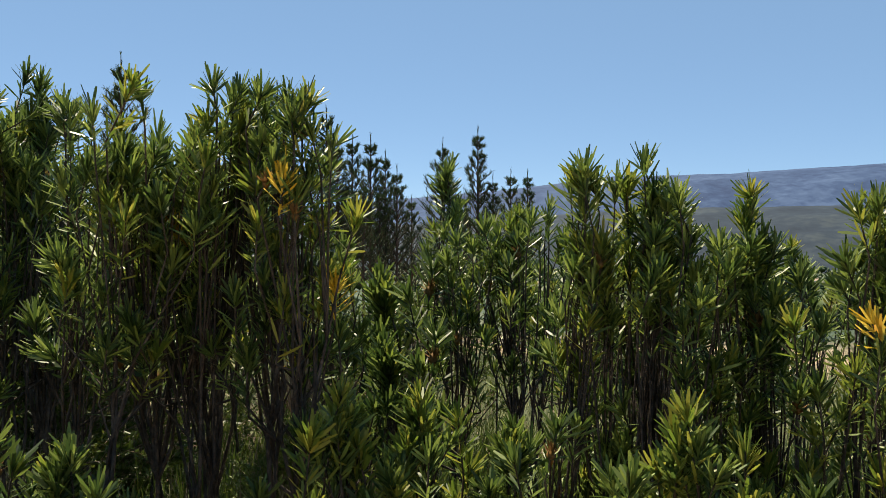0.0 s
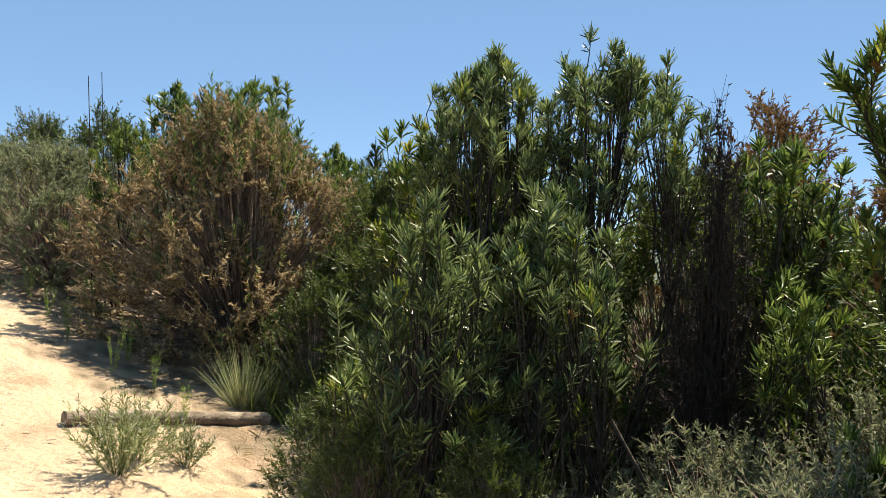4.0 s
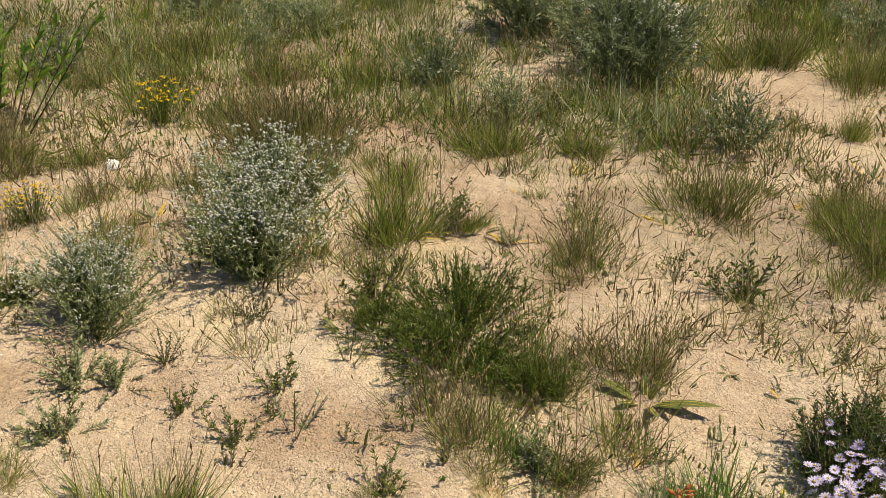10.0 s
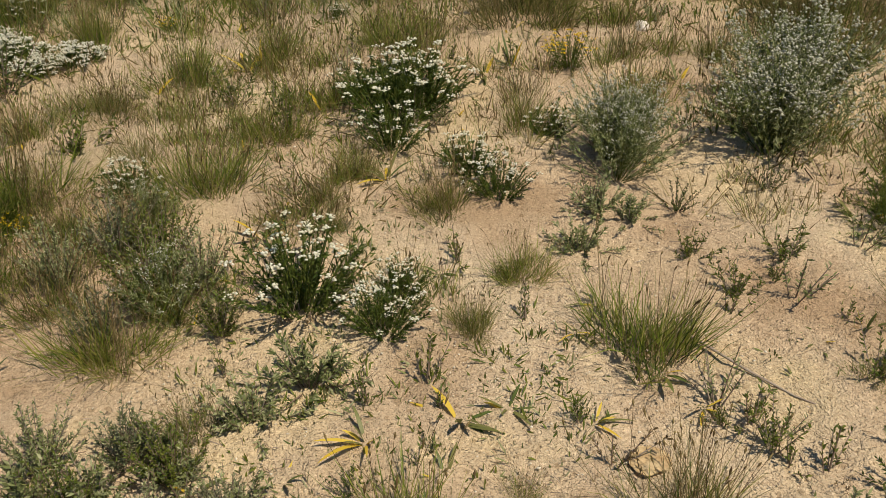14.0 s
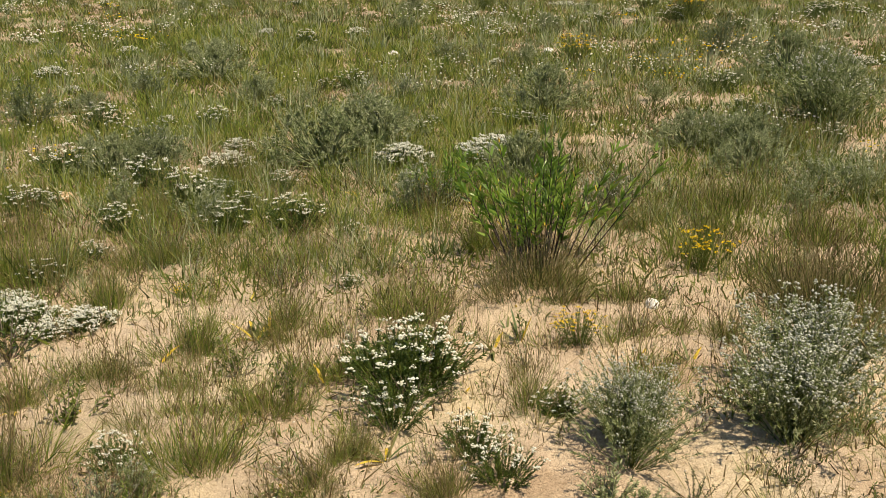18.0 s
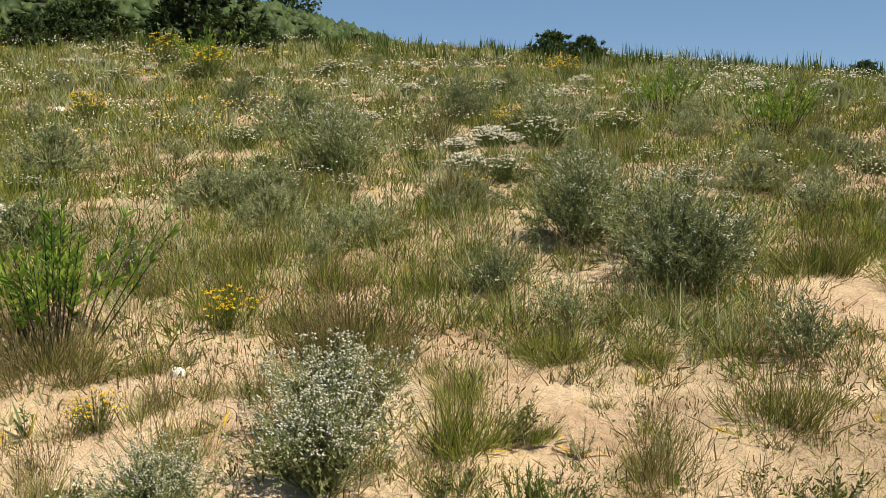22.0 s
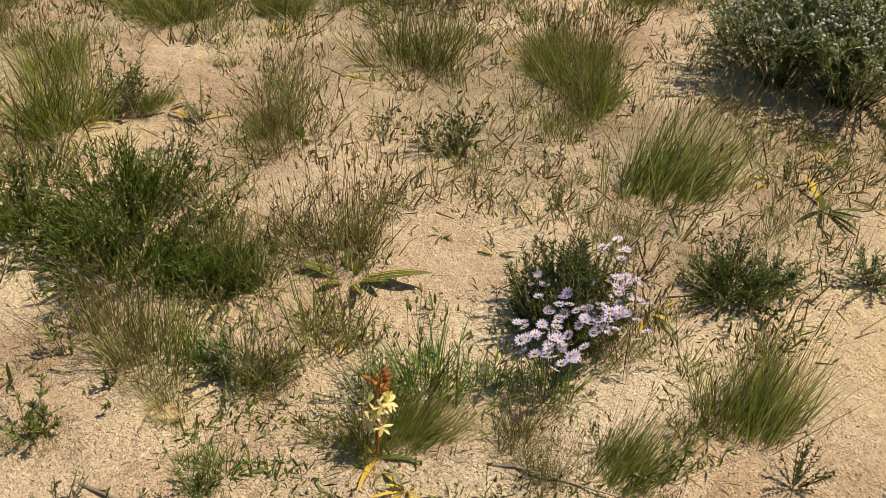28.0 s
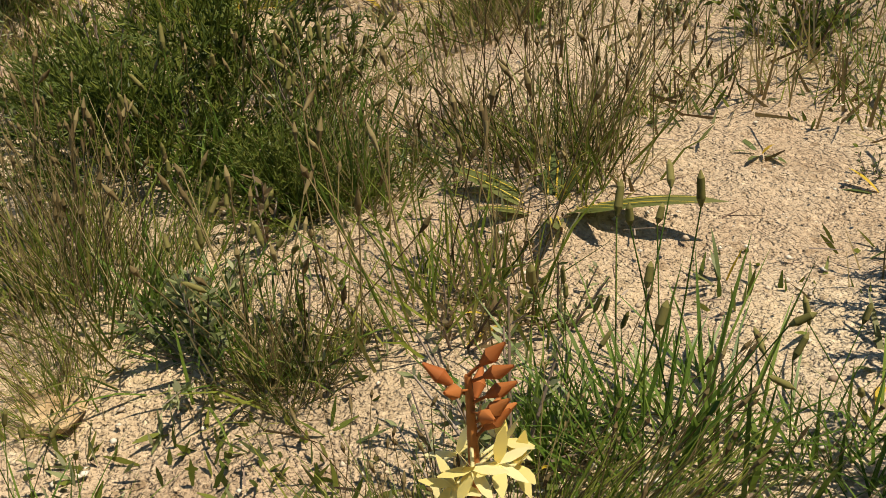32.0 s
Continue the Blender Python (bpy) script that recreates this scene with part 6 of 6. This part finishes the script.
x, y = on_slope(3200, 4.2, 29, bare=0.0)
meadow("grey_undergrowth", "grey-green undergrowth on the slope", "undergrowth", x, y, rng.uniform(0.1, 0.3, len(x)), 22, 60, GREYLEAF, 0.006, 0.1, 1, 0.0, (1, 0.3))
x, y = on_slope(800, 20, 28, bare=0.0)
meadow("tall_stalks", "tall dark stalks along the top of the slope", "grass", x, y, rng.uniform(0.25, 0.62, len(x)), 8, 16, DEEPGREEN, 0.012, 0.16)


x, y = on_slope(9000, 4.0, 26, bare=-0.22)
meadow("low_mat", "low green mats of small herbs between the tufts", "undergrowth", x, y, rng.uniform(0.03, 0.1, len(x)), 16, 82, HERB, 0.010, 0.11, 1, 0.0, (1, 0.4))
x, y = on_slope(6500, 2.4, 24, bare=-0.25)
meadow("withered_mat", "withered brown and straw-coloured mats between the tufts", "undergrowth", x, y, rng.uniform(0.03, 0.11, len(x)), 13, 82, SEED, 0.006, 0.1, 1, 0.0, (1, 0.4))


x, y = on_slope(2600, 1.35, 5.0, bare=-0.3)
meadow("green_seedlings", "green seedlings and small leaves scattered over the sand", "undergrowth", x, y, rng.uniform(0.015, 0.05, len(x)), 9, 78, HERB, 0.0055, 0.035, 2, 0.1, (0.4, 1, 0.2))
x, y = on_slope(1700, 1.35, 5.0, bare=-0.3)
meadow("grey_seedlings", "grey-green seedlings scattered over the sand", "undergrowth", x, y, rng.uniform(0.015, 0.055, len(x)), 9, 70, GREYLEAF, 0.0045, 0.035, 2, 0.1, (0.4, 1, 0.2))


def flower_field(name, label, x, y, per, size, material, tall):
    n = len(x)
    at = np.repeat(np.c_[x, y, height(x, y) + tall], per, 0)
    at += rng.normal(0, 1, at.shape) * (0.11, 0.11, 0.035)
    far = np.hypot(at[:, 0], at[:, 1])
    return tagged(part(name, [beads(at, size * rng.uniform(0.5, 1.1, len(at)) * np.clip(far / 9, 1, 1.7), 0.55)], material), label, "wildflower", kind="stuff")


x, y = on_slope(5200, 6.5, 29, bare=0.0)
drift = soft_noise(x, y, 0.35, 12) + 0.4 * soft_noise(x, y, 1.1, 3)
x, y = x[drift > 0.14], y[drift > 0.14]
flower_field("white_flower_drifts", "drifts of small creamy white everlastings on the slope", x, y, 6, 0.012, WHITE, 0.2)
x, y = on_slope(900, 6, 29, bare=0.1)
drift = soft_noise(x, y, 0.5, 31)
x, y = x[drift > 0.32], y[drift > 0.32]
flower_field("yellow_flower_drifts", "scattered small yellow daisies on the slope", x, y, 10, 0.012, YELLOW, 0.2)

# ---- what lies on the sand ----
y = rng.uniform(2.5, 15, 420)
x = path_mid(y) + rng.normal(0, 0.42, 420)
tagged(part("path_litter", [strips(np.c_[x, y, height(x, y) - 0.004], scattered(420, 80, 92), rng.uniform(0.02, 0.07, 420), rng.uniform(0.006, 0.02, 420), 0.0, 2, (0.5, 1, 0.3), turn=rng.uniform(-0.3, 0.3, 420))], TWIG), "dark leaf and bark scraps on the sandy path", "litter", kind="stuff")
r, t = 0.6 + 4.9 * rng.random(26000) ** 0.8, np.radians(rng.uniform(-40, 122, 26000))
x, y = -np.sin(t) * r, np.cos(t) * r
tagged(part("gravel", [beads(np.c_[x, y, height(x, y) + 0.001], 0.0013 + 0.0036 * rng.random(len(x)) ** 2.2, 0.6, 0.35)], CHIP), "coarse pale quartz grit on the sand", "gravel", kind="stuff")
x, y = on_slope(9000, 0.9, 7.0, gap=0.0)
pick = soft_noise(x, y, 2.2, 21) > -0.12
x, y = x[pick], y[pick]
way = scattered(len(x), 74, 96)
tagged(part("dry_litter", [strips(np.c_[x, y, height(x, y) + 0.006], way, rng.uniform(0.012, 0.06, len(x)), rng.uniform(0.001, 0.0028, len(x)), 0.05, 2, (1, 0.8, 0.2), turn=rng.uniform(0, 3, len(x)))], TWIG), "dry brown stalks and leaf litter on the sand", "litter", kind="stuff")
x = rng.uniform(0.9, 6.5, 5000)
y = rng.uniform(-3, 9.5, 5000)
keep = x > path_mid(y) + np.where(y > 6.3, 0.75, 1.6)
x, y = x[keep], y[keep]
tagged(part("shrub_litter", [strips(np.c_[x, y, height(x, y) + 0.006], scattered(len(x), 60, 96), rng.uniform(0.04, 0.12, len(x)), 0.012, 0.05, 2, (0.5, 1, 0.2), turn=rng.uniform(0, 3, len(x)))], BROWNLEAF), "fallen brown leaves under the shrubs", "litter", kind="stuff")
x, y = rng.uniform(1.6, 20.0, 5200), rng.uniform(-7, 16, 5200)
keep = x > path_mid(y) + np.where(y > 6.3, 1.0, 2.0)
x, y = x[keep], y[keep]
# The dark green leaf here also carries the shrubs' shade in its colour.
shady = (y > 4.2) & (x < 6)
for name, pick, material in (("undergrowth", ~shady, BALLLEAF), ("green_undergrowth", shady, DEEPGREEN)):
    meadow(name, "twiggy undergrowth between the shrubs", "undergrowth", x[pick], y[pick], rng.uniform(0.25, 0.7, pick.sum()), 16, 45, material, 0.007, 0.1, 1, 0.0, (1, 0.3))
x, y = rng.uniform(3.3, 8.0, 900), rng.uniform(-4.0, 2.0, 900)
meadow("dark_undergrowth", "dark leafy undergrowth behind the shrubs", "undergrowth", x, y, rng.uniform(0.35, 0.95, len(x)), 22, 42, DEEPGREEN, 0.009, 0.14, 1, 0.0, (1, 0.3))
x, y = rng.uniform(2.2, 8.0, 700), rng.uniform(-4, 8, 700)
meadow("bare_twigs", "bare dry twigs between the shrubs", "undergrowth", x, y, rng.uniform(0.4, 1.1, len(x)), 6, 30, TWIG, 0.006, 0.1, 2, 0.05)
x, y = rng.uniform(2.1, 3.6, 420), rng.uniform(-2.2, 3.0, 420)
keep = soft_noise(x, y, 1.2, 14) > -0.1
x, y = x[keep], y[keep]
meadow("dry_shrub_grass", "dry straw grass standing at the foot of the shrubs", "grass", x, y, rng.uniform(0.25, 0.75, len(x)), 12, 22, STRAW, 0.0045, 0.05, 2, 0.15)
settle()
